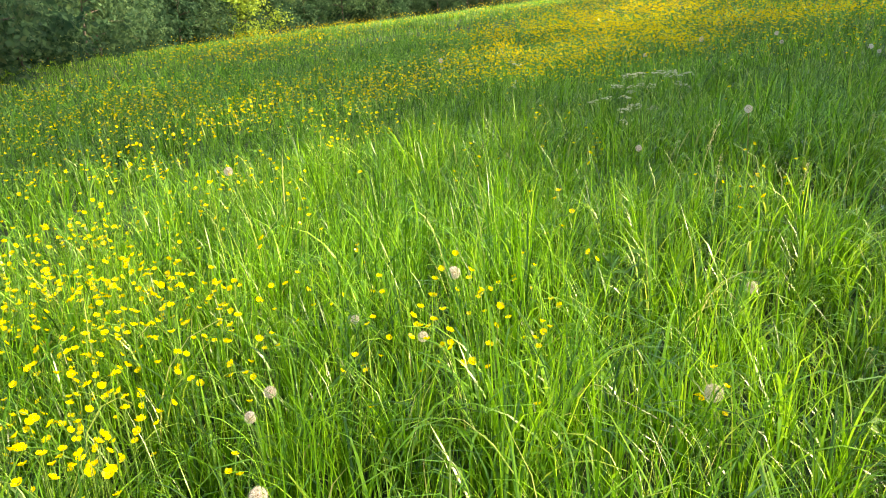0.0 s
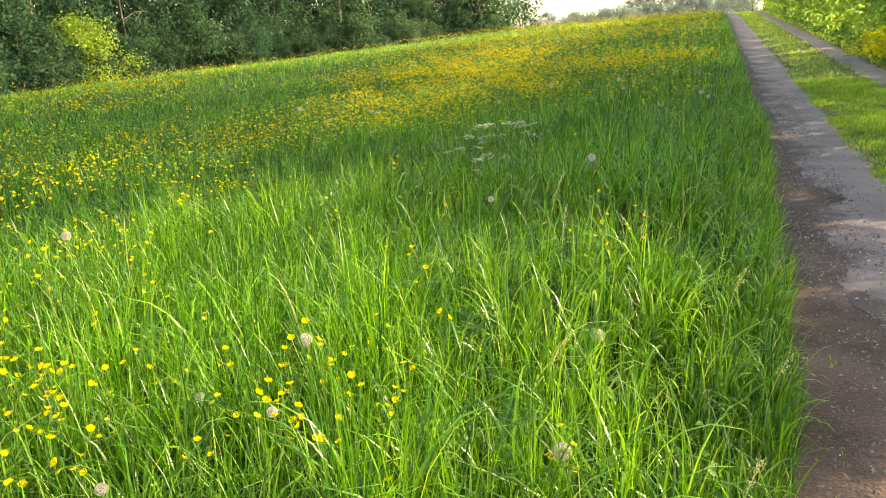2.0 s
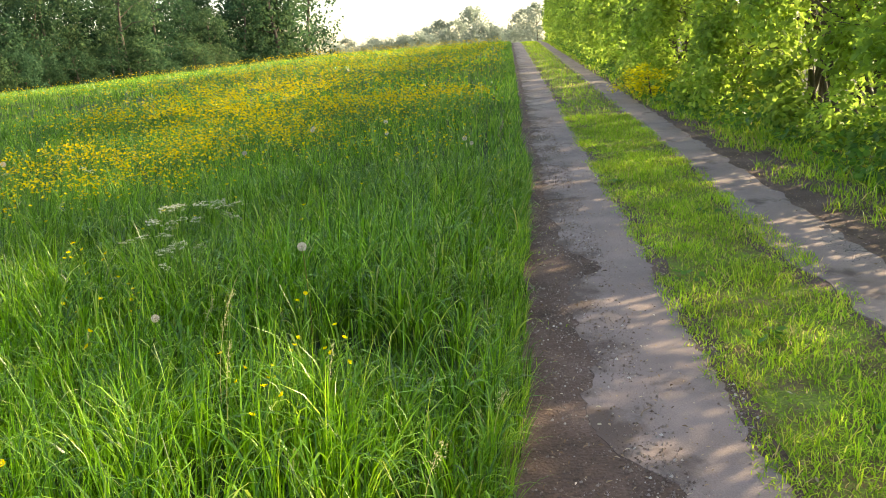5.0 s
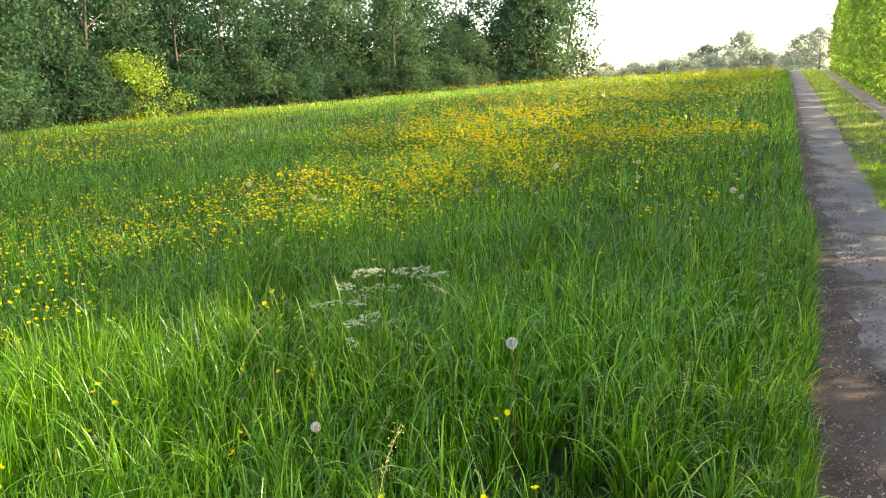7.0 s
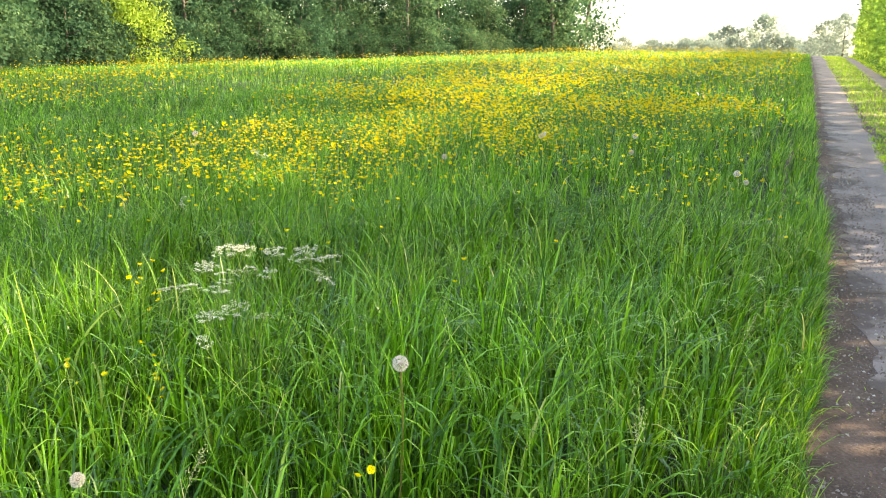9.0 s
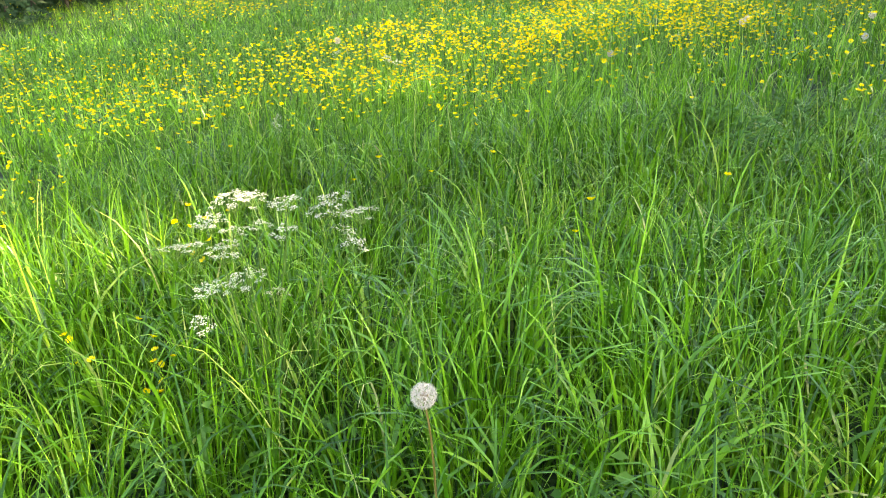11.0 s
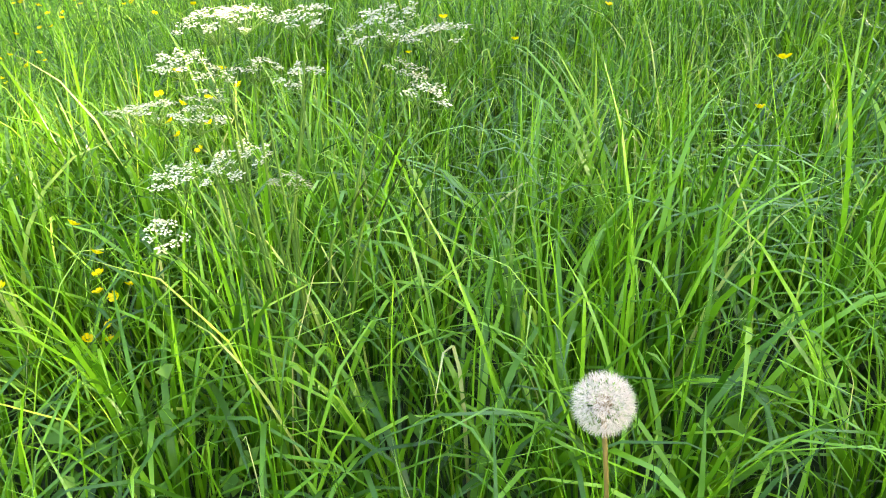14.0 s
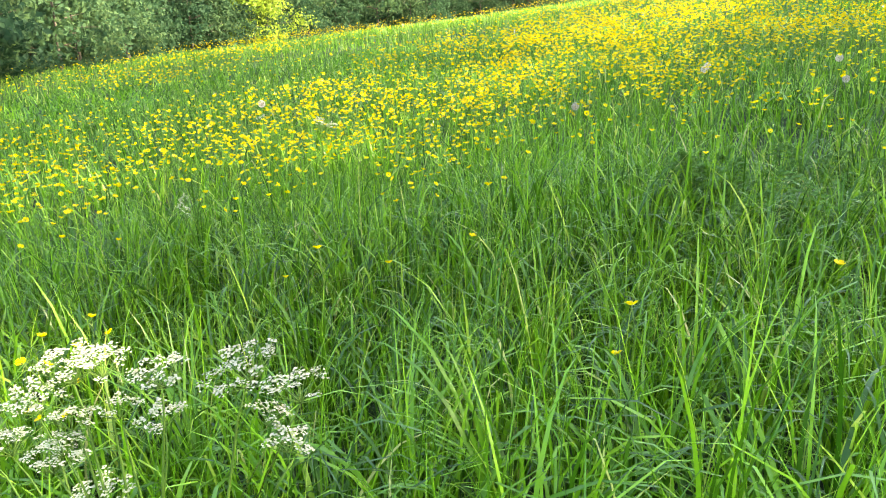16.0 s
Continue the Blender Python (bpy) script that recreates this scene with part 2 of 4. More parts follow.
def blades(base, high, wide, lean, bend, az, segs, twist=None, power=2.0):
    """Tapered arching blades, all at once."""
    n = len(base)
    out_way = np.stack([np.cos(az), np.sin(az), np.zeros(n)], 1)
    tw = az + np.pi / 2 + (twist if twist is not None else rng.normal(0, 0.5, n))
    side = np.stack([np.cos(tw), np.sin(tw), np.zeros(n)], 1)
    pos, rows = base.copy(), []
    for k in range(segs + 1):
        t = k / segs
        if k < segs:
            half = (wide * 0.5 * (0.55 + 0.45 * min(1, t * 4)) * (1 - t ** 3.6))[:, None] * side
            rows += [pos - half, pos + half]
        else:
            rows.append(pos.copy())
        ang = lean + bend * (t + 0.5 / segs) ** power
        pos = pos + (high / segs)[:, None] * (np.sin(ang)[:, None] * out_way + np.cos(ang)[:, None] * np.array([0, 0, 1.0]))
    verts = np.stack(rows, 1).reshape(-1, 3)
    per = 2 * segs + 1
    one = []
    for k in range(segs - 1):
        a = 2 * k
        one += [(a, a + 1, a + 2), (a + 1, a + 3, a + 2)]
    one.append((2 * segs - 2, 2 * segs - 1, 2 * segs))
    tris = (np.arange(n)[:, None, None] * per + np.array(one)[None]).reshape(-1, 3)
    return verts, tris


def leaves(centre, size, normal, segs=1, slim=0.55):
    """Leaves as folded pointed ovals, all at once, facing about along normal."""
    n = len(centre)
    nor = normal / (np.linalg.norm(normal, axis=1)[:, None] + 1e-9)
    r = rng.normal(0, 1, (n, 3))
    along = np.cross(nor, r); along /= np.linalg.norm(along, axis=1)[:, None] + 1e-9
    across = np.cross(nor, along)
    s = size[:, None]
    tip, tail = centre + along * s * 0.5 - nor * s * 0.10, centre - along * s * 0.5
    left, right = centre - across * s * slim * 0.5 + nor * s * 0.10, centre + across * s * slim * 0.5 + nor * s * 0.10
    if segs == 1:
        v = np.stack([tail, right, tip, left], 1).reshape(-1, 3)
        one = [(0, 1, 2), (0, 2, 3)]
        per = 4
    else:
        r2, l2 = right * 0.62 + tip * 0.38 + across * s * 0.07, left * 0.62 + tip * 0.38 - across * s * 0.07
        r1, l1 = right * 0.75 + tail * 0.25 + across * s * 0.03, left * 0.75 + tail * 0.25 - across * s * 0.03
        v = np.stack([tail, r1, r2, tip, l2, l1], 1).reshape(-1, 3)
        one = [(0, 1, 2), (0, 2, 3), (0, 3, 4), (0, 4, 5)]
        per = 6
    f = (np.arange(n)[:, None, None] * per + np.array(one)[None]).reshape(-1, 3)
    return v, f


def wob(x, y, s=1.0, k=0.0):
    """Smooth unevenness in about -1..1, with a wavelength of about s metres."""
    x, y = np.asarray(x, float) * 6.28 / s, np.asarray(y, float) * 6.28 / s
    return (np.sin(x * 0.83 + y * 0.41 + k) + np.sin(-x * 0.37 + y * 0.92 + 1.7 * k + 1.3) + np.sin(x * 0.61 - y * 0.67 + 2.9 * k + 4.0)
            + 0.6 * np.sin(x * 1.9 + y * 1.3 + k) + 0.6 * np.sin(x * 1.4 - y * 2.1 + 0.5 * k)) / 3.2


# ---- the lie of the land ----
RISE = math.tan(radians(3.0))


EDGE_Y = (-30.0, 0.0, 11.5, 21.0, 30.0, 48.0, 106.0)
EDGE_X = (-19.0, -19.0, -23.0, -30.0, -36.5, -42.0, -27.0)


def ground_z(x, y):
    """The track climbs to a crest and falls away behind it; the meadow tips gently to the wood."""
    x, y = np.asarray(x, float), np.asarray(y, float)
    up = np.clip(y, -60, 44)
    d = np.clip(y - 44, 0, 30)
    over = d - d ** 2 / 40 - 0.5 * np.clip(y - 74, 0, 70)
    left = np.clip(-x - 0.4, 0, 70)
    z = RISE * (up + over) - 0.017 * left
    z = z - 0.95 * np.clip((-x - 12) / 24, 0, 1) * np.clip((y - 14) / 26, 0, 1)
    behind = np.clip((np.interp(y, EDGE_Y, EDGE_X) - x - 4) / 9, 0, 1)
    z = z + 2.2 * behind * behind * (3 - 2 * behind)
    soft = np.clip((-x - 0.5) / 1.5, 0, 1)
    return z + soft * (0.025 * wob(x, y, 2.3, 1) + 0.05 * wob(x, y, 7, 2) * np.clip(left / 4, 0, 1))


def grass_edge(y):
    y = np.asarray(y, float)
    return -0.20 - 0.22 * np.clip((6.5 - y) / 5.5, 0, 1) + 0.035 * wob(y * 0.3, y, 0.9, 3) + 0.03 * wob(y * 0.1, y, 2.7, 5)


def sheet(name, xs, ys, lift, mat, smooth=True):
    gx, gy = np.meshgrid(xs, ys)
    z = ground_z(gx, gy) + lift
    v = np.stack([gx, gy, z], -1).reshape(-1, 3)
    w = len(xs)
    a = (np.arange(len(ys) - 1)[:, None] * w + np.arange(w - 1)[None]).ravel()
    f = np.concatenate([np.stack([a, a + 1, a + w + 1], 1), np.stack([a, a + w + 1, a + w], 1)])
    return new(name, mesh_of(name, v, f, mat, smooth=smooth))


far_steps = np.array([80, 120, 200, 400, 900, 2000.0])
xs = np.concatenate([-far_steps[::-1], np.linspace(-70, -8, 63)[:-1], np.linspace(-8, 6, 57)[:-1], np.linspace(6, 60, 28), far_steps])
ys = np.concatenate([-far_steps[::-1], np.linspace(-60, -4, 29)[:-1], np.linspace(-4, 16, 81)[:-1], np.linspace(16, 78, 63), far_steps])
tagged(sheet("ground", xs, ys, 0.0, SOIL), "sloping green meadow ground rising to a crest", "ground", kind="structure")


def strip(name, left, right, y0, y1, lift, mat, cols, step, label, thick=0.03):
    """A band along the track between two uneven edges, with a real edge down to the ground."""
    yy = np.concatenate([np.arange(y0, -2, 0.2), np.arange(-2, 13, step), np.arange(13, y1, step * 4)])
    l, r = left(yy), right(yy)
    v = []
    for i, t in enumerate([0, *np.linspace(0.015, 0.985, cols - 2), 1]):
        x = l + (r - l) * t
        z = ground_z(x, yy) + lift + 0.0015 * wob(x, yy, 0.5, 4)
        if i == 0 or i == cols - 1:
            z = ground_z(x, yy) - thick
        v.append(np.stack([x, yy, z], 1))
    v = np.stack(v, 1).reshape(-1, 3)
    a = (np.arange(len(yy) - 1)[:, None] * cols + np.arange(cols - 1)[None]).ravel()
    f = np.concatenate([np.stack([a, a + 1, a + cols + 1], 1), np.stack([a, a + cols + 1, a + cols], 1)])
    return tagged(new(name, mesh_of(name, v, f, mat, flat=True)), label, "track", kind="structure")


def rough_y(y, s, k):
    return wob(np.asarray(y) * 0.13 + k, y, s, k)


strip("track_bed", lambda y: grass_edge(y) - 0.35, lambda y: 2.7 + 0.6 * np.clip((12 - y) / 4, 0, 1), -14, 60, 0.006, DIRT, 26, 0.1, "brown gravelly dirt bed of the farm track", 0.02)


def left_edge(y):
    hole = 0.26 * np.exp(-((y - 4.45) / 0.28) ** 2) + 0.04 * np.exp(-((y - 3.0) / 0.3) ** 2) - 0.04 * np.exp(-((y - 2.5) / 0.3) ** 2) + 0.24 * np.exp(-((y - 1.95) / 0.22) ** 2) + 0.17 / (1 + np.exp((y - 1.55) * 9))
    return -0.02 + 0.028 * rough_y(y, 0.45, 1) + 0.026 * rough_y(y, 0.23, 7) + 0.013 * rough_y(y, 0.113, 5) + 0.03 * rough_y(y, 1.5, 2) + hole


strip("asphalt_strip", left_edge, lambda y: 0.57 + 0.02 * rough_y(y, 0.5, 3) + 0.02 * rough_y(y, 0.2, 9) + 0.012 * rough_y(y, 0.09, 2) + 0.03 * rough_y(y, 1.8, 4), -14, 60, 0.0085, ASPHALT, 14, 0.028, "worn cracked grey asphalt wheel strip")
strip("asphalt_strip", lambda y: 1.52 + 0.04 * rough_y(y, 0.6, 5) - 0.12 * np.exp(-((y - 5) / 1.2) ** 2), lambda y: 1.97 + 0.04 * rough_y(y, 0.5, 6), -14, 60, 0.012, ASPHALT, 8, 0.05, "worn grey asphalt wheel strip by the hedge")


strip("turf_strip", lambda y: 0.66 + 0.05 * rough_y(y, 0.9, 3) + 0.06 * rough_y(y, 2.3, 6), lambda y: 1.44 + 0.05 * rough_y(y, 0.8, 4) - 0.15 * np.exp(-((y - 5) / 1.2) ** 2), -14, 60, 0.009, TURF, 10, 0.08, "worn green and yellowish turf between wheel strips", 0.01)


# ---- grass ----
def scatter(n, x0, x1, y0, y1):
    return rng.uniform(x0, x1, n), rng.uniform(y0, y1, n)


def tufted(x, y, pull=0.5, cell=0.16):
    """Draws scattered points together into tussocks."""
    cx, cy = np.floor(x / cell), np.floor(y / cell)
    jx = np.modf(np.abs(np.sin(cx * 127.1 + cy * 311.7) * 43758.5))[0]
    jy = np.modf(np.abs(np.sin(cx * 269.5 + cy * 183.3) * 43758.5))[0]
    return x + ((cx + jx) * cell - x) * pull, y + ((cy + jy) * cell - y) * pull


def grass_height(x, y):
    edge = np.clip((grass_edge(y) - x) / 0.55, 0.15, 1)
    far = 1 - 0.28 * np.clip((np.hypot(x, y) - 7) / 8, 0, 1)
    return (0.37 + 0.07 * wob(x, y, 1.7, 6) + np.interp(y, [1.6, 2.8], [0.10, 0.06]) * wob(x, y, 0.6, 7)) * (0.45 + 0.55 * edge) * far


def trodden(x, y):
    """Grass pressed down where somebody stands."""
    t = np.clip(((x + 0.9) * -0.27 + (y - 2.63) * 0.25) / (0.27 ** 2 + 0.25 ** 2), 0, 1)
    away = np.hypot(x + 0.9 + 0.27 * t, y - 2.63 - 0.25 * t)
    start = np.hypot(x + 0.72, y + 1.55)
    return np.where((away < 0.32) | (start < 0.3), 0.24, 1.0)


def in_near(x, y):
    return (x > -4.4) & (y > -1.3) & (y < 6.6)


def in_mid(x, y):
    return (x > -11.5) & (y > -3) & (y < 16)


def meadow_blades():
    sets = []
    # the stretch along the path: broad blades with hanging tips, thin upright ones between them
    for count, w0, w1, bend0, bend1, segs, tall, power in ((16000, 0.0075, 0.0135, 2.6, 0.5, 8, 1.12, 2.3), (10000, 0.006, 0.011, 1.6, 0.8, 7, 1.15, 3.0), (15000, 0.0040, 0.0075, 1.1, 0.9, 5, 1.15, 2.6), (17000, 0.0022, 0.0042, 0.6, 0.5, 4, 1.12, 2.4), (4000, 0.004, 0.008, 1.0, 0.7, 3, 0.5, 2.0)):
        x0, y0 = scatter(count, -4.4, -0.05, -1.3, 6.6)
        x, y = tufted(x0, y0, 0.45, 0.17)
        out = np.arctan2(y0 - y, x0 - x)
        hollow = (wob(x, y, 0.55, 31) > 0.3) & (y < 2.3) & (x < grass_edge(y) - 0.3)
        keep = (x < grass_edge(y)) & ~(hollow & (rng.random(count) < 0.72))
        x, y, out = x[keep], y[keep], out[keep]
        n = len(x)
        h = grass_height(x, y) * trodden(x, y) * rng.uniform(0.6, 1.5, n) * tall
        az = np.where(rng.random(n) < 0.25, rng.normal(-0.6, 0.7, n), out + rng.normal(0, 0.9, n))
        sets.append(blades(np.stack([x, y, ground_z(x, y) - 0.01], 1), h, rng.uniform(w0, w1, n) * np.interp(y, [1.3, 2.5], [0.85, 1.0]),
                           np.abs(rng.normal(0.08, 0.12, n)), np.abs(rng.normal(bend0, bend1, n)), az, segs, None, power))
    # fine stems and blades of the drier grass by the start
    x, y = scatter(5500, -4.4, -0.05, -1.3, 2.3)
    x, y = tufted(x, y, 0.3, 0.15)
    keep = x < grass_edge(y) - 0.05
    x, y = x[keep], y[keep]
    n = len(x)
    sets.append(blades(np.stack([x, y, ground_z(x, y) - 0.01], 1), grass_height(x, y) * trodden(x, y) * rng.uniform(0.8, 1.7, n), rng.uniform(0.0022, 0.0046, n),
                       np.abs(rng.normal(0.06, 0.1, n)), np.abs(rng.normal(0.9, 0.9, n)), rng.uniform(0, 6.28, n), 4, None, 4.0))
    # blades lying over
    x, y = scatter(1600, -4.4, -0.65, -1.3, 6.6)
    keep = np.hypot(x + 1.05, y - 2.75) > 0.8
    x, y = x[keep], y[keep]
    n = len(x)
    sets.append(blades(np.stack([x, y, ground_z(x, y) + grass_height(x, y) * rng.uniform(0.2, 0.6, n)], 1), rng.uniform(0.2, 0.42, n) * trodden(x, y), rng.uniform(0.006, 0.012, n),
                       rng.normal(0.85, 0.25, n), np.abs(rng.normal(0.9, 0.6, n)), rng.uniform(0, 6.28, n), 5, None, 2.5))
    # short trodden blades
    x, y = rng.normal(-1.04, 0.2, 2600), rng.normal(2.75, 0.2, 2600)
    n = len(x)
    sets.append(blades(np.stack([x, y, ground_z(x, y) - 0.01], 1), rng.uniform(0.05, 0.15, n), rng.uniform(0.006, 0.012, n),
                       np.abs(rng.normal(0.5, 0.3, n)), np.abs(rng.normal(1.0, 0.5, n)), rng.uniform(0, 6.28, n), 3))
    # the fringe that hangs over the dirt
    for y0, y1, n, segs, w in ((-1.6, 8, 11000, 4, 0.0055), (8, 50, 9000, 3, 0.010)):
        y = rng.uniform(y0, y1, n)
        x = grass_edge(y) + 0.04 - np.abs(rng.normal(0, 0.2, n))
        sets.append(blades(np.stack([x, y, ground_z(x, y) - 0.01], 1), rng.uniform(0.08, 0.26, n), w * rng.uniform(0.5, 1.2, n),
                           np.abs(rng.normal(0.12, 0.18, n)), np.abs(rng.normal(0.9, 0.6, n)), rng.normal(0.1, 1.5, n), segs))
    # farther grass
    x, y = scatter(92000, -11.5, -0.05, -3, 16)
    x, y = tufted(x, y, 0.5, 0.22)
    keep = (x < grass_edge(y)) & ~in_near(x, y)
    x, y = x[keep], y[keep]
    n = len(x)
    sets.append(blades(np.stack([x, y, ground_z(x, y) - 0.01], 1), grass_height(x, y) * rng.uniform(0.6, 1.4, n), rng.uniform(0.005, 0.014, n),
                       np.abs(rng.normal(0.08, 0.12, n)), np.abs(rng.normal(1.9, 0.9, n)), rng.uniform(0, 6.28, n), 3, None, 2.6))
    # out to the crest and the wood
    u = rng.random(190000) ** 1.4
    r = 9 + 60 * u
    a = rng.uniform(radians(-14), radians(88), len(u))
    x, y = -r * np.sin(a), r * np.cos(a)
    keep = (x < grass_edge(y)) & ~in_mid(x, y) & (y < 66)
    x, y, r = x[keep], y[keep], r[keep]
    near = r < 19
    for some, segs in ((near, 2), (~near, 1)):
        bx, by, br = x[some], y[some], r[some]
        n = len(bx)
        sets.append(blades(np.stack([bx, by, ground_z(bx, by) - 0.02], 1), grass_height(bx, by) * rng.uniform(0.6, 1.3, n), (0.010 + 0.0009 * br) * rng.uniform(0.6, 1.4, n),
                           np.abs(rng.normal(0.3, 0.25, n)), np.abs(rng.normal(1.0, 0.6, n)) * (segs > 1), rng.uniform(0, 6.28, n), segs))
    return joined(sets)


v, f = meadow_blades()
tagged(new("meadow_grass", mesh_of("meadow_grass", v, f, GRASS)), "tall lush green meadow grass with arching blades", "grass", kind="stuff")


def meadow_herbs():
    """Small leaves of clover and other herbs between the grasses of the meadow."""
    x, y = scatter(60000, -15, -0.6, -1, 16)
    clear = np.hypot(x + 1.05, y - 2.75) > 0.7
    keep = clear & (wob(x, y, 2.6, 21) + 0.5 * wob(x, y, 0.7, 22) > np.where(x < -3.4 - 0.12 * y, -0.35, 0.55))
    x, y = x[keep], y[keep]
    n = len(x)
    z = ground_z(x, y) + grass_height(x, y) * rng.uniform(0.35, 0.98, n)
    return leaves(np.stack([x, y, z], 1), rng.uniform(0.018, 0.05, n), rng.normal(0, 0.5, (n, 3)) + [0, 0, 0.9], 1, 0.6)


v, f = meadow_herbs()
tagged(new("meadow_herbs", mesh_of("meadow_herbs", v, f, HERB)), "small dark green herb leaves between the meadow grasses", "herbs", kind="stuff")


def verge_blades():
    sets = []
    for x0, x1, y0, y1, n, tall, wide in ((0.52, 1.58, -4, 12, 76000, 0.075, 0.0062), (0.52, 1.58, 12, 55, 12000, 0.09, 0.015),
                                         (2.05, 3.3, 3, 14, 15000, 0.15, 0.009), (1.95, 2.6, 12, 55, 6000, 0.16, 0.017), (-0.45, 0.0, -4, 30, 2500, 0.05, 0.005), (0.5, 0.72, -4, 14, 5000, 0.05, 0.006), (1.4, 1.6, -4, 14, 4000, 0.05, 0.006)):
        x, y = scatter(n, x0, x1, y0, y1)
        x, y = x + rng.normal(0, 0.02, n), y + rng.normal(0, 0.03, n)
        mid = 1 - np.abs((x - (x0 + x1) / 2) / ((x1 - x0) / 2))
        bare = wob(x, y, 1.3, 8) + 0.6 * wob(x, y, 0.4, 9)
        keep = bare < 0.3 + 1.7 * mid + 0.25 * (y > 9)
        if x0 > 1.9:
            keep = (bare < -0.45 + 2.4 * np.clip((x - x0) / (x1 - x0), 0, 1) + 0.7 * (y > 11)) | (y > 14)
        if x0 < 0:
            keep = (bare < -0.35) & (x > grass_edge(y))
        x, y, mid = x[keep], y[keep], mid[keep]
        n = len(x)
        sets.append(blades(np.stack([x, y, ground_z(x, y)], 1), tall * rng.uniform(0.45, 1.5, n) * (0.6 + 0.5 * mid) * (0.85 + 0.45 * wob(x, y, 0.55, 3) + 0.3 * wob(x, y, 1.9, 2)), wide * rng.uniform(0.6, 1.3, n),
                           np.abs(rng.normal(0.6, 0.4, n)), np.abs(rng.normal(0.9, 0.5, n)), rng.uniform(0, 6.28, n), 2))
    return joined(sets)


v, f = verge_blades()
tagged(new("verge_grass", mesh_of("verge_grass", v, f, VERGE)), "short worn yellowish grass between the wheel strips", "grass", kind="stuff")


# ---- woods ----
def crown_cloud(n, clumps, spread, leaf, segs=1, up=0.25, slim=0.6, core=0.4):
    """Leaves gathered in clumps: rows of clumps are x, y, z, radius."""
    c = np.asarray(clumps, float)
    pick = rng.choice(len(c), n, p=c[:, 3] ** 2 / (c[:, 3] ** 2).sum())
    way = rng.normal(0, 1, (n, 3)); way /= np.linalg.norm(way, axis=1)[:, None]
    rad = c[pick, 3] * rng.random(n) ** core
    p = c[pick, :3] + way * rad[:, None] * np.array(spread)
    return leaves(p, leaf * rng.uniform(0.6, 1.4, n), way + rng.normal(0, 0.6, (n, 3)) + [0, 0, up], segs, slim)


def tree_parts(high, wide, clear, n_clumps, n_leaves, leaf, seed, limbs=9):
    g = np.random.default_rng(seed)
    lean = g.normal(0, 0.03, 2)
    zz = np.linspace(0, high * 0.86, 9)
    trunk_line = np.stack([lean[0] * zz + 0.12 * np.sin(zz * 0.7 + seed), lean[1] * zz + 0.12 * np.cos(zz * 0.5 + seed), zz], 1)
    r0 = 0.016 * high
    pieces = [tube(trunk_line, r0 * (1.15 - zz / high), 7)]
    clumps = []
    for i in range(n_clumps):
        t = clear + (1 - clear) * g.random() ** 0.85
        a = g.uniform(0, 6.28)
        profile = np.sin(np.pi * min(0.97, 0.18 + 0.8 * (t - clear) / (1 - clear))) ** 0.7
        rr = wide * profile * g.uniform(0.35, 1.0)
        p = np.array([rr * np.cos(a), rr * np.sin(a), t * high])
        clumps.append([*p, wide * g.uniform(0.12, 0.27)])
        if i < limbs * 3 and i % 3 == 0:
            start = trunk_line[np.searchsorted(zz, min(t * high * 0.75, zz[-2]))]
            bend = (start + p) / 2 + [0, 0, 0.08 * high * g.uniform(-0.3, 0.6)]
            pieces.append(tube([start, bend, p], [r0 * 0.42, r0 * 0.25, r0 * 0.08], 5))
    return joined(pieces), crown_cloud(n_leaves, clumps, (1.45, 1.45, 1.2), leaf, core=0.6)


def tree_thing(kind, wood, crown, mat, label, category):
    root = new(kind)
    part("trunk", mesh_of(kind + "_trunk", *wood, BARK, smooth=True), root, "grey-brown bark")
    part("crown", mesh_of(kind + "_crown", *crown, mat), root)
    return tagged(root, label, category)


def stand(root, x, y, turn, size, tall=1.0, sink=0.02):
    m = pose(float(x), float(y), float(ground_z(x, y)) - sink, 0, 0, turn) @ Matrix.Diagonal((size, size, size * tall, 1))
    return m


TREES = [tree_thing("tree", *tree_parts(11.0, 3.6, 0.10, 150, 3400, 0.31, s), WOOD_LEAF, "dark green broadleaf tree of the wood beside the meadow", "tree") for s in (3, 11, 23)]
SHRUBS = [tree_thing("shrub", *tree_parts(4.2, 2.4, 0.02, 46, 1950, 0.23, s), WOOD_LEAF, "dense dark green shrub below the woodland trees", "shrub") for s in (5, 17)]
for o in TREES + SHRUBS:
    tagged(o, group="trees of the wood" if o in TREES else "shrubs of the wood")
placed = set()


def put_copy(models, i, x, y, turn, size, tall=1.0):
    """The first use takes the model itself, later ones a copy with the same meshes."""
    ob = models[i % len(models)]
    m = stand(ob, x, y, turn, size, tall, 0.4 if ob in SHRUBS else 0.02)
    if ob not in placed:
        placed.add(ob)
        ob.matrix_basis = m
        return ob
    made = copy_thing(ob, pose(0, 0, 0))
    made.matrix_basis = m
    return made


def wood_line(s):
    """The wood's edge, by metres from its far end back past the viewer."""
    pts = np.array([EDGE_X[::-1], EDGE_Y[::-1]]).T
    lens = np.concatenate([[0], np.cumsum(np.linalg.norm(np.diff(pts, axis=0), axis=1))])
    return np.interp(s, lens, pts[:, 0]), np.interp(s, lens, pts[:, 1])


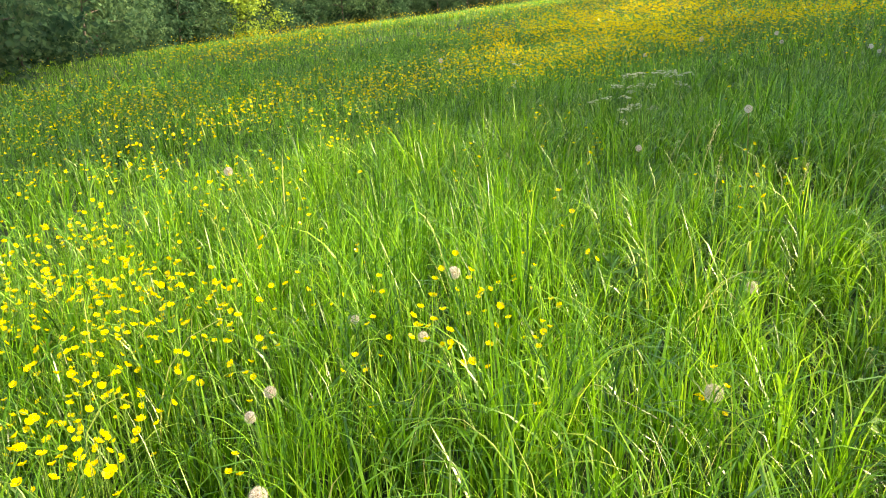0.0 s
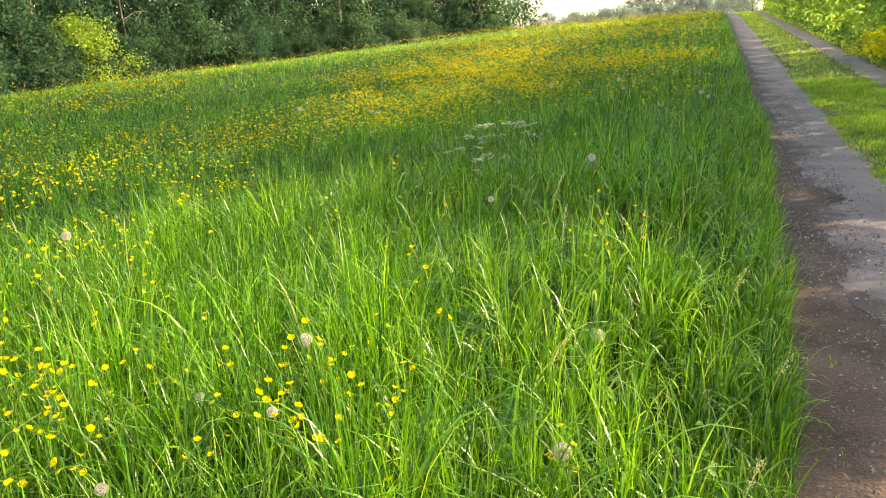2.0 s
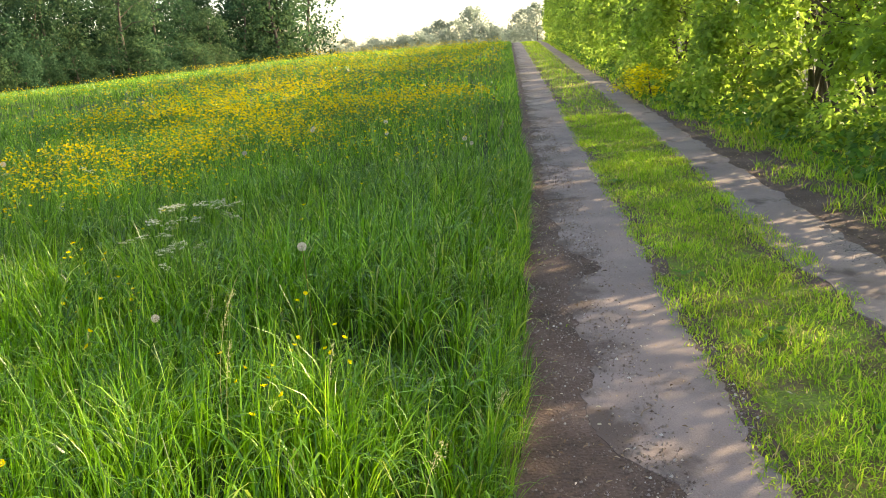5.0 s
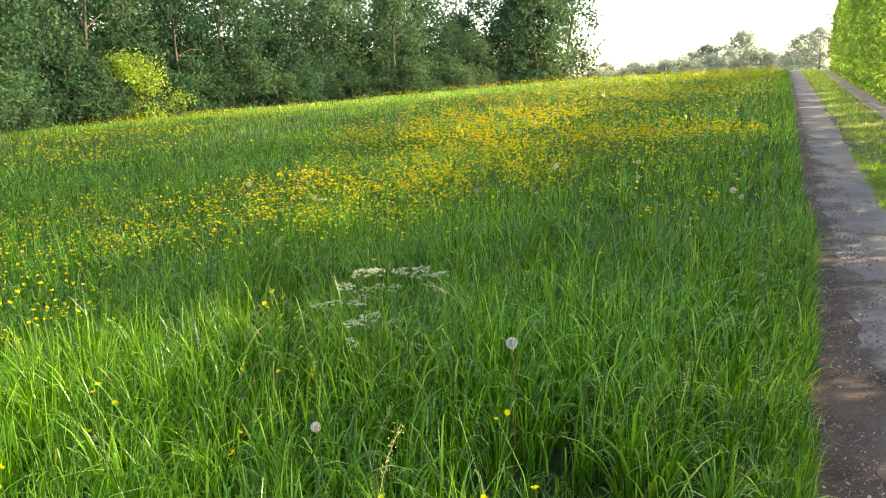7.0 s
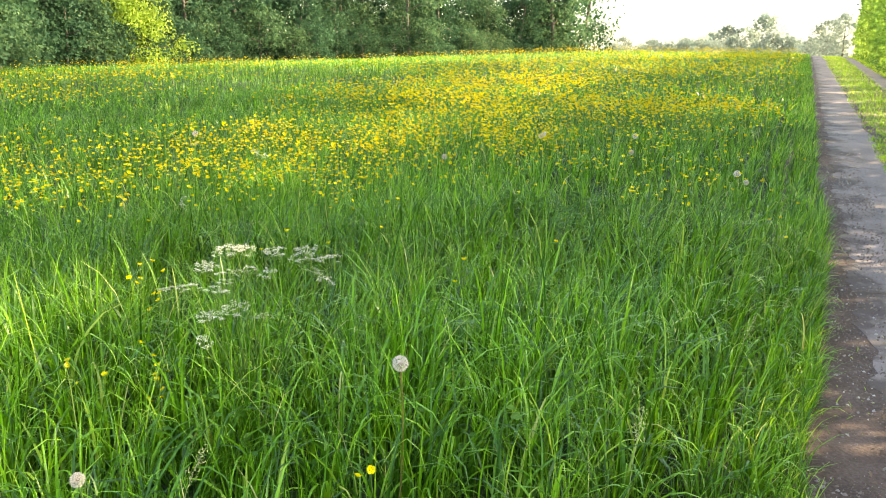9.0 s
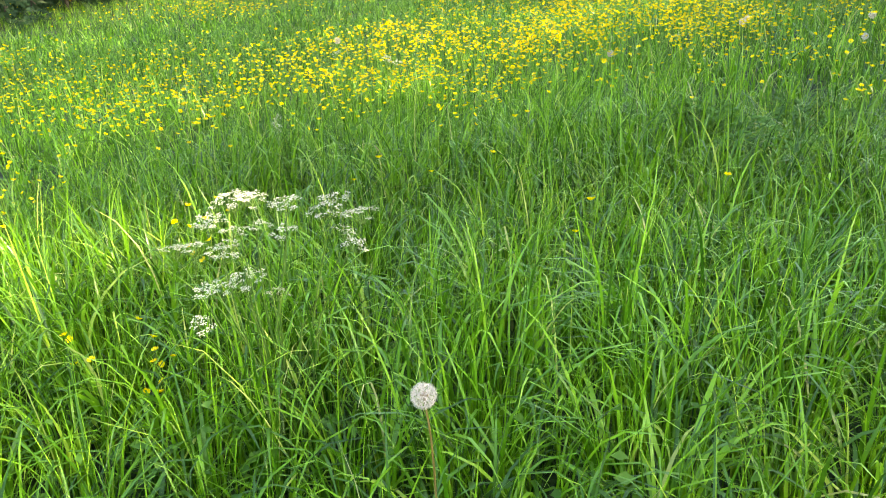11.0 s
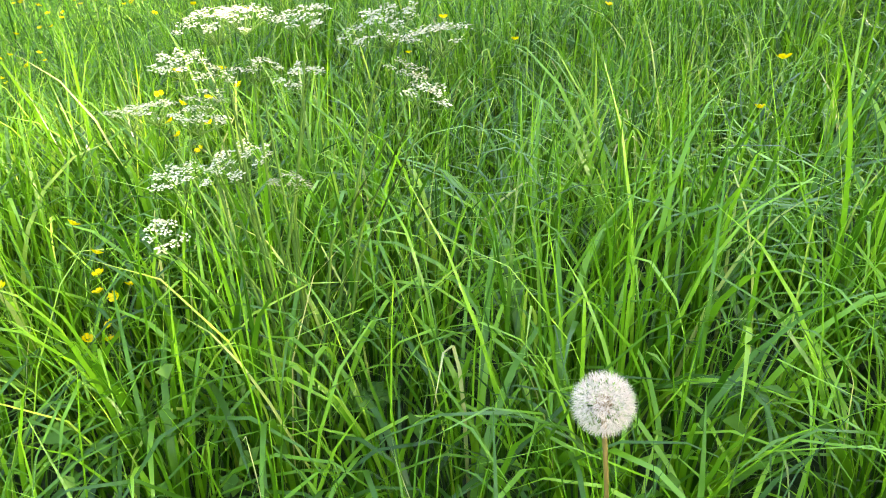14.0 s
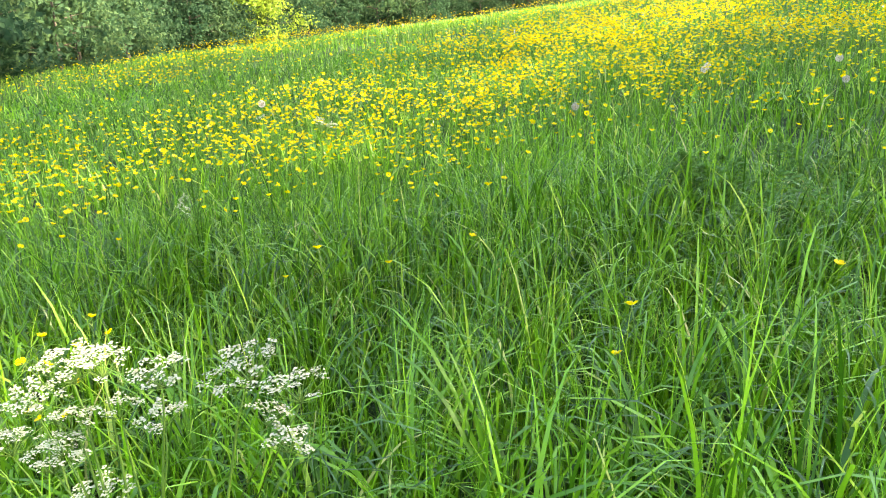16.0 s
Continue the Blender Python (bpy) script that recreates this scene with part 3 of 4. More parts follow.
g = np.random.default_rng(41)
for count, first, step, back, wander, small, large, models in (
        (48, 1, 2.2, 0.0, 0.7, 0.62, 1.1, SHRUBS), (7, 109, 6.0, 0.0, 0.7, 0.9, 1.3, SHRUBS), (26, 2, 4.1, 3.4, 0.8, 1.15, 1.6, SHRUBS),
        (25, 1, 4.3, 3.4, 1.2, 0.65, 1.05, TREES), (5, 111, 7.0, 3.4, 1.2, 0.85, 1.15, TREES), (17, 4, 6.1, 8.0, 1.6, 0.9, 1.3, TREES), (10, 3, 10.4, 8.0, 1.0, 1.7, 2.1, SHRUBS), (11, 6, 9.2, 14.0, 1.6, 1.2, 1.5, TREES), (4, 1, 3.0, 1.5, 0.8, 1.4, 1.6, TREES)):
    for i in range(count):
        x, y = wood_line(first + i * step)
        put_copy(models, i, x - back + g.normal(0, wander), y + g.normal(0, wander), g.uniform(0, 360), g.uniform(small, large))
# trees beyond the crest, distance haze painted into their leaf colour
FAR = [tree_thing("tree", *tree_parts(6.5, 2.7, 0.06, 110, 2100, 0.30, s), HAZED_LEAF, "small grey-green tree beyond the crest of the meadow", "tree") for s in (31, 37)]
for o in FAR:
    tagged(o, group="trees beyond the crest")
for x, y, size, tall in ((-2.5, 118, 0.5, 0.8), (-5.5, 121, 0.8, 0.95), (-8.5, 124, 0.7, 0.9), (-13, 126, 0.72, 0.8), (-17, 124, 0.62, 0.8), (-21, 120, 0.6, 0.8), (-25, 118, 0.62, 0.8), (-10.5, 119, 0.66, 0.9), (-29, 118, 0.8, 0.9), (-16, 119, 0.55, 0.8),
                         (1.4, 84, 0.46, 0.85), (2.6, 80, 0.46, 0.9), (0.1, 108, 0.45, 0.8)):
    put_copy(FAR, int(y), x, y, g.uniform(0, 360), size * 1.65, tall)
FAR_SHRUBS = [tree_thing("shrub", *tree_parts(4.6, 2.8, 0.02, 44, 1500, 0.30, s), HAZED_LEAF, "pale grey-green shrub beyond the crest of the meadow", "shrub") for s in (43, 47)]
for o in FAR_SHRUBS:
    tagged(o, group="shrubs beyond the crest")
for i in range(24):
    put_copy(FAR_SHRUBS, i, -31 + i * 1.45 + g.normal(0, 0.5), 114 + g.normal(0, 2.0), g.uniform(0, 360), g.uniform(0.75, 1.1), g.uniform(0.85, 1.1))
# unseen tall trees behind the hedge, crowns high up, added to shade the meadow
SHADE_TREES = [tree_thing("tree", *tree_parts(14.0, 3.0, 0.46, 70, 2300, 0.5, s), WOOD_LEAF, "tall broadleaf tree standing behind the hedge", "tree") for s in (61, 67)]
for o in SHADE_TREES:
    tagged(o, group="tall trees behind the hedge")
for i, y in enumerate((11.4, 15.0, 18.6, 23.0, 28.0, 34.0, 40.0, 47.0)):
    put_copy(SHADE_TREES, i, 8.5 + 0.5 * (i % 2) + 0.4 * (i > 5), y, g.uniform(0, 360), g.uniform(1.12, 1.25) + 0.06 * max(0, i - 3))
hazel = tree_thing("hazel_bush", *tree_parts(4.3, 3.4, 0.03, 44, 6000, 0.2, 77), HAZEL_LEAF, "light green hazel bush before the dark wood", "shrub")
hazel.matrix_basis = stand(hazel, -38.3, 37.8, 0, 0.92)


# ---- hedge along the track ----
def hedge_parts(seed, n, leaf, segs, thin=False):
    g = np.random.default_rng(seed)
    clumps = []
    for i in range(64):
        z = 3.9 * g.random() ** 0.9
        bulge = 0.62 - 0.18 * (z / 3.9) ** 3
        side = g.random() * (0.66 if thin else 1.0)
        if side < 0.62:
            p = (-bulge + g.normal(0, 0.10), g.uniform(-0.85, 0.85), z)
        elif side < 0.8:
            p = (g.uniform(-0.5, 0.5), g.uniform(-0.85, 0.85), 3.3 + g.normal(0, 0.35))
        else:
            p = (g.uniform(-0.3, 0.7), g.uniform(-0.85, 0.85), z)
        clumps.append([*p, g.uniform(0.20, 0.42)])
    stems = []
    for i in range(9):
        y0 = g.uniform(-0.7, 0.7)
        line = [(g.normal(0.1, 0.12), y0, 0), (g.normal(0, 0.15), y0 + g.normal(0, 0.12), 1.2), (g.normal(-0.15, 0.25), y0 + g.normal(0, 0.25), 2.4), (g.normal(-0.2, 0.4), y0 + g.normal(0, 0.35), 3.6)]
        stems.append(tube(line, [0.035, 0.026, 0.016, 0.006], 5))
        for k in range(3):
            a = np.array(line[1]) * (1 - k / 3) + np.array(line[2]) * k / 3
            stems.append(tube([a, a + [-0.35, g.normal(0, 0.2), 0.25], a + [-0.65, g.normal(0, 0.3), 0.35]], [0.012, 0.008, 0.003], 4))
    return joined(stems), crown_cloud(n, clumps, (0.9, 1.15, 1.1), leaf, segs, 0.35, 0.62)


def hedge_shrub(seed, n, leaf, segs, thin=False):
    wood, crown = hedge_parts(seed, n, leaf, segs, thin)
    root = new("hedge_shrub")
    part("stem", mesh_of("hedge_stem", *wood, BARK, smooth=True), root, "thin brown stems")
    part("foliage", mesh_of("hedge_foliage", *crown, HEDGE), root)
    return tagged(root, "leafy green hedge shrub beside the farm track", "hedge", "shrubs of the hedge")


NEAR_HEDGE = [hedge_shrub(s, 9000, 0.092, 1) for s in (1, 2, 3)]
FAR_HEDGE = [hedge_shrub(s, 3000, 0.118, 1, True) for s in (4, 5)]


def hedge_base(y):
    return float(np.interp(y, [-8, 6, 8, 10, 12.1, 15.7, 23, 46, 60], [2.9, 2.95, 2.93, 2.7, 2.42, 2.12, 2.06, 2.0, 2.0]))


g = np.random.default_rng(52)
y = 6.4
i = 0
while y < 54:
    models = NEAR_HEDGE if y < 16 else FAR_HEDGE
    ob = put_copy(models, i, hedge_base(y) + 0.98 + g.normal(0, 0.07), y, g.normal(0, 7), g.uniform(0.92, 1.12), g.uniform(0.9, 1.1))
    y += 1.32
    i += 1
put_copy(FAR, 1, 4.2, 57, 40, 0.82, 1.0)
# unseen lower shrubs beside the start, added to shade the track and grass edge
for i, (y, size) in enumerate(((-1.0, 0.58), (-0.1, 0.55), (0.8, 0.60), (1.6, 0.57), (2.4, 0.60), (3.2, 0.60), (4.0, 0.62), (4.8, 0.66), (5.6, 0.72))):
    put_copy(FAR_HEDGE, i, 3.9, y, 8 * i - 12, size, 1.0)



# ---- plants below the hedge ----
n = 15000
x0, y0 = rng.uniform(0, 1, n), 4.5 + 47 * rng.random(n) ** 2.2
base = np.array([hedge_base(t) for t in y0])
px = base + 0.6 - 0.85 * x0 ** 1.5
keep = (px > 2.05) & (wob(px, y0, 1.1, 3) > -0.5)
px, y0 = px[keep], y0[keep]
hz = rng.uniform(0.03, 0.42, len(px)) * np.clip((px - base[keep] + 0.35) / 0.5, 0.15, 1)
v, f = leaves(np.stack([px, y0, ground_z(px, y0) + hz], 1), rng.uniform(0.04, 0.11, len(px)), rng.normal(0, 0.45, (len(px), 3)) + [-0.4, -0.2, 0.9], 2, 0.7)
tagged(new("undergrowth", mesh_of("undergrowth", v, f, HERB)), "low leafy green weeds at the foot of the hedge", "weeds", kind="stuff")

gold = new("yellow_shrub")
wood, crown = tree_parts(0.95, 0.55, 0.1, 26, 1500, 0.055, 91, 6)
part("stem", mesh_of("yellow_stem", *wood, BARK), gold, "thin brown stems")
part("foliage", mesh_of("yellow_foliage", *crown, YELLOW_LEAF), gold, "golden yellow leaves")
gold.matrix_basis = stand(gold, 2.16, 13.9, 20, 1.2, 0.55)
tagged(gold, "low golden yellow shrub at the foot of the hedge", "shrub")


# ---- loose stuff on the track ----
def pebbles(x, y, size, lift):
    n = len(x)
    ang = rng.uniform(0, 6.28, n)
    v = []
    for k in range(5):
        a = ang + k * 1.2566 + rng.normal(0, 0.2, n)
        r = size * rng.uniform(0.7, 1.2, n)
        v.append(np.stack([x + r * np.cos(a), y + r * np.sin(a), ground_z(x, y) + 0.004 + lift], 1))
    v.append(np.stack([x + size * 0.2, y, ground_z(x, y) + 0.0075 + lift + size * rng.uniform(0.4, 0.8, n)], 1))
    v = np.stack(v, 1).reshape(-1, 3)
    one = np.array([(k, (k + 1) % 5, 5) for k in range(5)])
    return v, (np.arange(n)[:, None, None] * 6 + one[None]).reshape(-1, 3)


xa, ya = scatter(26000, -0.42, 0.28, -1.5, 11)
keep = (xa > grass_edge(ya) - 0.05) & (wob(xa, ya, 0.9, 11) + rng.normal(0, 0.5, len(xa)) > 0.0)
xb, yb = scatter(2200, 0.1, 0.6, -3, 14)
keepb = wob(xb, yb, 0.8, 12) + rng.normal(0, 0.4, len(xb)) > 0.85
xc, yc = scatter(2600, 1.9, 2.9, -3, 14)
yd = rng.uniform(-1.5, 11, 7000)
xd = left_edge(yd) - 0.01 + rng.normal(0, 0.07, len(yd)) - np.abs(rng.normal(0, 0.06, len(yd)))
ye = rng.uniform(-1.5, 11, 6000)
xe = 0.60 + 0.03 * rough_y(ye, 0.5, 3) + rng.normal(0, 0.03, len(ye))
x = np.concatenate([xa[keep], xb[keepb], xc, xd, xe]); y = np.concatenate([ya[keep], yb[keepb], yc, yd, ye])
v, f = pebbles(x, y, 0.002 + 0.0085 * rng.random(len(x)) ** 3.2, np.where((x > 0.05) & (x < 0.55), 0.005, 0.0))
tagged(new("gravel", mesh_of("gravel", v, f, STONE, flat=True)), "small pale stones scattered over the dirt", "gravel", kind="stuff")
xa, ya = scatter(3800, -0.4, 0.35, -1, 12)
keep = xa > grass_edge(ya) - 0.05
xb, yb = scatter(4200, 0.30, 1.5, -3, 12)
xc, yc = scatter(11000, 1.85, 3.0, -4, 15)
x = np.concatenate([xa[keep], xb, xc]); y = np.concatenate([ya[keep], yb, yc])
v, f = leaves(np.stack([x, y, ground_z(x, y) + rng.uniform(0.018, 0.03, len(x))], 1), 0.007 + 0.022 * rng.random(len(x)) ** 2.5, rng.normal(0, 0.3, (len(x), 3)) + [0, 0, 1], 1, 0.4)
tagged(new("leaf_litter", mesh_of("leaf_litter", v, f, LITTER)), "dry brown fallen leaves on the track", "leaves", kind="stuff")


def twig(x, y, turn, long, label):
    t = np.linspace(0, 1, 7)
    line = np.stack([(t - 0.5) * long, 0.08 * long * np.sin(t * 5), 0.006 + 0 * t], 1)
    side = tube([line[3], line[3] + [0.12 * long, 0.14 * long, 0.012]], [0.0022, 0.0008], 5)
    ob = new("twig", mesh_of("twig", *joined([tube(line, 0.0042 - 0.003 * t, 6), side]), TWIG, smooth=True))
    ob.matrix_basis = pose(x, y, float(ground_z(x, y)) + 0.018, 3, 0, turn)
    tagged(ob, label, "twig", "twigs on the track")


for x, y, turn, long in ((0.06, 6.3, 25, 0.20), (-0.20, 3.92, 110, 0.26), (-0.25, 3.02, 15, 0.24), (0.2, 2.5, 60, 0.12), (-0.12, 1.9, 170, 0.2), (2.2, 8.2, 130, 0.5), (2.4, 7.2, 150, 0.7), (2.15, 9.3, 80, 0.35), (1.1, 4.9, 40, 0.16)):
    twig(x, y, turn, long, "thin dry brown twig lying on the dirt")


# ---- buttercups ----
def petal_ring(r=0.0125, cup=0.7):
    """Five broad rounded petals that overlap into a bowl."""
    v, f = [], []
    for k in range(5):
        a = k * 2 * math.pi / 5
        for rr, da, up in ((0.0015, 0, 0), (r * 0.75, -0.66, cup * 0.5), (r, -0.36, cup * 0.85), (r, 0.36, cup * 0.85), (r * 0.75, 0.66, cup * 0.5)):
            v.append((rr * math.cos(a + da), rr * math.sin(a + da), r * up))
        f += [(5 * k, 5 * k + 1, 5 * k + 2), (5 * k, 5 * k + 2, 5 * k + 3), (5 * k, 5 * k + 3, 5 * k + 4)]
    return np.array(v), np.array(f)


PATCHES = [(-4.15, 6.7, 0.85, 1.0, 420), (-5.0, 6.1, 0.9, 0.6, 100), (-3.5, 5.6, 0.8, 0.6, 150), (-3.0, 7.4, 0.8, 0.8, 230), (-4.2, 8.5, 1.3, 1.0, 100), (-6.4, 6.2, 0.9, 0.7, 30), (-5.3, 5.2, 1.2, 0.6, 100),
           (-6.1, 4.9, 0.9, 0.5, 90), (-4.6, 4.5, 0.7, 0.45, 150), (-4.6, 3.5, 0.4, 0.4, 80), (-5.0, 3.1, 0.6, 0.5, 130), (-7.2, 3.4, 1.5, 0.9, 110), (-7.8, 4.9, 1.3, 0.6, 70), (-10.3, 5.4, 1.6, 0.9, 45),
           (-5.1, 1.6, 1.0, 0.5, 100), (-1.1, 6.4, 0.45, 0.4, 190), (-2.2, 12.5, 0.9, 1.4, 110), (-1.1, 11.8, 0.5, 1.2, 90), (-6.2, 14.2, 1.5, 1.6, 46), (-8.6, 22.5, 2.5, 3.0, 24), (-7.4, 27.5, 3.0, 4.0, 24),
           (-12.4, 11.0, 1.7, 1.3, 24), (-16, 15.7, 2.5, 2.0, 18)]
PATCHES += [(-3.3, 11.4, 1.4, 1.2, 60), (-2.1, 8.6, 0.9, 0.8, 90), (-3.6, 9.9, 1.0, 1.0, 45), (-4.3, 0.5, 0.5, 0.4, 60), (-3.5, 0.15, 0.5, 0.35, 75), (-3.05, -0.1, 0.35, 0.35, 85), (-2.75, -0.4, 0.4, 0.3, 85),
            (-2.4, -0.55, 0.3, 0.25, 65), (-2.45, 0.1, 0.5, 0.35, 25), (-2.2, 0.6, 0.3, 0.3, 32), (-1.8, 0.35, 0.2, 0.2, 32), (-12, 42, 9.0, 6.0, 9), (-3.5, 40, 2.5, 9.0, 11), (-5.0, 17.5, 2.5, 2.5, 26), (-20, 24, 5, 3, 12)]
PATCHES += [(-3.0, 8.7, 0.9, 0.9, 90), (-4.2, 10.2, 1.2, 1.2, 70), (-5.6, 16.0, 2.0, 2.0, 50), (-7.0, 13.2, 1.5, 1.2, 50), (-5.4, 38, 6.0, 6.0, 22), (-2.0, 36, 1.8, 6.0, 26), (-3.5, 24, 2.5, 4.0, 30)]


def bloom(x, y):
    d = 0.35 + 0 * x
    for cx, cy, rx, ry, w in PATCHES:
        d = d + w * np.exp(-((x - cx) / rx) ** 2 - ((y - cy) / ry) ** 2)
    d = d * (0.45 + 0.9 * np.clip(wob(x, y, 1.1, 14) + 0.45, 0, 1.6)) * (1 + 0.5 * (y > 9))
    return d * np.clip((grass_edge(y) - x) / 0.5, 0, 1)


def near_flowers(x, y):
    return (x > -4.4) & (y > -1.2) & (y < 4.0)


def buttercup_field():
    n = 1000000
    x, y = scatter(n, -34, -0.3, -2, 58)
    keep = rng.random(n) < bloom(x, y) * (34 * 60 / n) * np.clip(1.7 - 0.03 * y, 0.4, 1.45)
    keep &= ~near_flowers(x, y)
    x, y = x[keep], y[keep]
    n = len(x)
    far = 0.9 * np.clip(np.hypot(x, y) / 8.5, 1, 2.0)
    top = np.stack([x, y, ground_z(x, y) + grass_height(x, y) * rng.uniform(1.2, 1.75, n) + 0.05], 1)
    pv, pf = petal_ring()
    turn = rng.uniform(0, 6.28, n)
    tilt, tdir = np.abs(rng.normal(0.3, 0.4, n)), rng.uniform(0, 6.28, n)
    c, s_ = np.cos(turn)[:, None], np.sin(turn)[:, None]
    lx, ly, lz = pv[None, :, 0] * c - pv[None, :, 1] * s_, pv[None, :, 0] * s_ + pv[None, :, 1] * c, pv[None, :, 2] + 0 * c
    ca, sa = np.cos(tdir)[:, None], np.sin(tdir)[:, None]
    along, side = lx * ca + ly * sa, -lx * sa + ly * ca
    ct, st = np.cos(tilt)[:, None], np.sin(tilt)[:, None]
    along, lz = along * ct + lz * st, -along * st + lz * ct
    loc = np.stack([along * ca - side * sa, along * sa + side * ca, lz], -1) * far[:, None, None]
    v1 = (top[:, None] + loc).reshape(-1, 3)
    f1 = (np.arange(n)[:, None, None] * len(pv) + pf[None]).reshape(-1, 3)
    v2, f2 = blades(top - [0, 0, 0.3] + rng.normal(0, 0.01, (n, 3)), 0.3 + 0 * x, 0.0025 * far, 0 * x, 0 * x, turn, 1)
    slots = np.concatenate([np.zeros(len(f1)), np.ones(len(f2))])
    v, f = joined([(v1, f1), (v2, f2)])
    return mesh_of("buttercups", v, f, [PETAL, STEM], slots), n


field, _ = buttercup_field()
tagged(new("buttercups", field), "masses of small yellow buttercups over the meadow", "flowers", kind="stuff")


def buttercup_thing(high, seed, heads):
    """Thin branching stems, each with a cupped five-petalled flower."""
    g = np.random.default_rng(seed)
    root = new("buttercup")
    line = np.array([(0, 0, 0), (0.012, 0.0, high * 0.35), (0.02, 0.015, high * 0.7)])
    pieces, tops = [tube(line, [0.0018, 0.0016, 0.0013], 4)], []
    for k in range(heads):
        a = g.uniform(0, 6.28)
        p = line[2] + [0.05 * math.cos(a) * (k > 0), 0.05 * math.sin(a) * (k > 0), high * (0.3 - 0.09 * k)]
        pieces.append(tube([line[2], (line[2] + p) / 2 + [0.006, 0, 0.01], p], [0.0012, 0.001, 0.0009], 4))
        tops.append((p, a))
    part("stem", mesh_of("buttercup_stem", *joined(pieces), STEM), root, "thin green stem")
    pv, pf = petal_ring(0.0118, 0.7)
    inner = np.array([(0.003 * math.cos(a), 0.003 * math.sin(a), 0.005) for a in np.arange(6) * 1.047] + [(0, 0, 0.008)])
    head_mesh = mesh_of("buttercup_flower", *joined([(pv, pf), (inner, np.array([(k, (k + 1) % 6, 6) for k in range(6)]))]), PETAL)
    for p, a in tops:
        ob = part("flower", head_mesh, root, "glossy yellow petals")
        ob.matrix_basis = pose(*map(float, p), g.normal(0, 22), g.normal(0, 22), math.degrees(a))
    return tagged(root, "yellow buttercup on a thin stem in tall grass", "flower", "buttercups beside the path")


CUPS = [buttercup_thing(0.40, 1, 1), buttercup_thing(0.46, 2, 2), buttercup_thing(0.42, 3, 3), buttercup_thing(0.50, 4, 2), buttercup_thing(0.47, 5, 5)]
g = np.random.default_rng(66)
spots = [(-1.49, 2.31), (-1.32, 2.16), (-1.26, 2.30), (-1.18, 2.33), (-1.05, 2.37), (-1.24, 2.4), (-2.06, 2.43), (-2.31, 3.19), (-2.36, 3.24), (-2.28, 3.22), (-2.4, 3.12), (-1.8, 0.44), (-1.72, 0.5), (-2.0, 0.62),
         (-1.06, 0.33), (-1.45, 0.02), (-1.3, 2.88), (-2.62, 3.11), (-2.63, 3.55), (-2.9, 2.6), (-2.8, 2.7), (-1.62, 0.92), (-1.2, 1.9), (-2.7, 2.0), (-1.9, 1.5), (-2.2, 1.9)]
x, y = g.uniform(-4.4, -0.5, 40000), g.uniform(-1.2, 4.0, 40000)
keep = g.random(40000) < np.clip(bloom(x, y) - 0.2, 0, 99) * (3.9 * 5.2 / 40000) * 2.0
spots += list(zip(x[keep], y[keep]))[:340]
for i, (x, y) in enumerate(spots):
    put_copy(CUPS, i, x, y, g.uniform(0, 360), g.uniform(0.85, 1.2))
for x, y, h in ((-1.69, 4.24, 0.48), (-1.69, 4.32, 0.56), (-2.88, 4.49, 0.42), (-2.55, 4.6, 0.47), (-2.7, 4.45, 0.55), (-2.49, 5.1, 0.6)):
    put_copy(CUPS, 0, x, y, 30 * h, h / 0.42)


# ---- dandelion clocks ----
def seed_head(r=0.027, count=210, seed=5):
    g = np.random.default_rng(seed)
    v, f, slots = [], [], []
    k = np.arange(count) + 0.5
    z = 1 - 2 * k / count
    phi = k * 2.39996
    ways = np.stack([np.sqrt(1 - z * z) * np.cos(phi), np.sqrt(1 - z * z) * np.sin(phi), z], 1) + g.normal(0, 0.05, (count, 3))
    for w in ways:
        w = w / np.linalg.norm(w)
        a = np.cross(w, [0.3, 0.5, 0.81]); a /= np.linalg.norm(a)
        b = np.cross(w, a)
        at = len(v)
        v += [w * 0.0045 + a * 0.0006, w * 0.0045 - a * 0.0006, w * 0.0095 + b * 0.0005]
        f.append((at, at + 1, at + 2)); slots.append(1)
        at = len(v)
        v += [w * 0.009 + a * 0.00018, w * 0.009 - a * 0.00018, w * r * 0.74]
        f.append((at, at + 1, at + 2)); slots.append(0)
        for h in range(11):
            t = h * 0.571 + g.normal(0, 0.1)
            side = a * math.cos(t) + b * math.sin(t)
            cross = np.cross(side, w) * 0.00032
            at = len(v)
            v += [w * r * 0.73 + cross, w * r * 0.73 - cross, w * r * (1.0 + g.normal(0, 0.02)) + side * r * 0.24]
            f.append((at, at + 1, at + 2)); slots.append(0)
    return mesh_of("seed_head", np.array(v), np.array(f), [DOWN, SEED], slots)


CLOCK = seed_head()
knob = tube([(0, 0, -0.006), (0, 0, -0.002), (0, 0, 0.003), (0, 0, 0.005)], [0.003, 0.0055, 0.005, 0.002], 8)
KNOB = mesh_of("receptacle", *knob, SEED, smooth=True)


def dandelion(x, y, high, mat, size, label):
    root = new("dandelion_clock")
    root.matrix_basis = pose(x, y, float(ground_z(x, y)))
    t = np.linspace(0, 1, 8)
    line = np.stack([0.02 * np.sin(t * 3) * (1 - t), 0.012 * np.sin(t * 4 + x), t * (high - 0.004)], 1)
    line[-1, :2] = 0
    part("stem", mesh_of("dandelion_stem", *tube(line, 0.0028 - 0.0008 * t, 7), mat, smooth=True), root, "smooth hollow stem")
    top = part("seed_head", CLOCK, root, "round white fluffy seed head")
    top.matrix_basis = pose(0, 0, high, 10 * math.sin(x * 9), 12 * math.cos(y * 7), 40 * x) @ Matrix.Scale(size, 4)
    core = part("receptacle", KNOB, top, "brown centre")
    tagged(root, label, "dandelion", "dandelion clocks in the meadow")


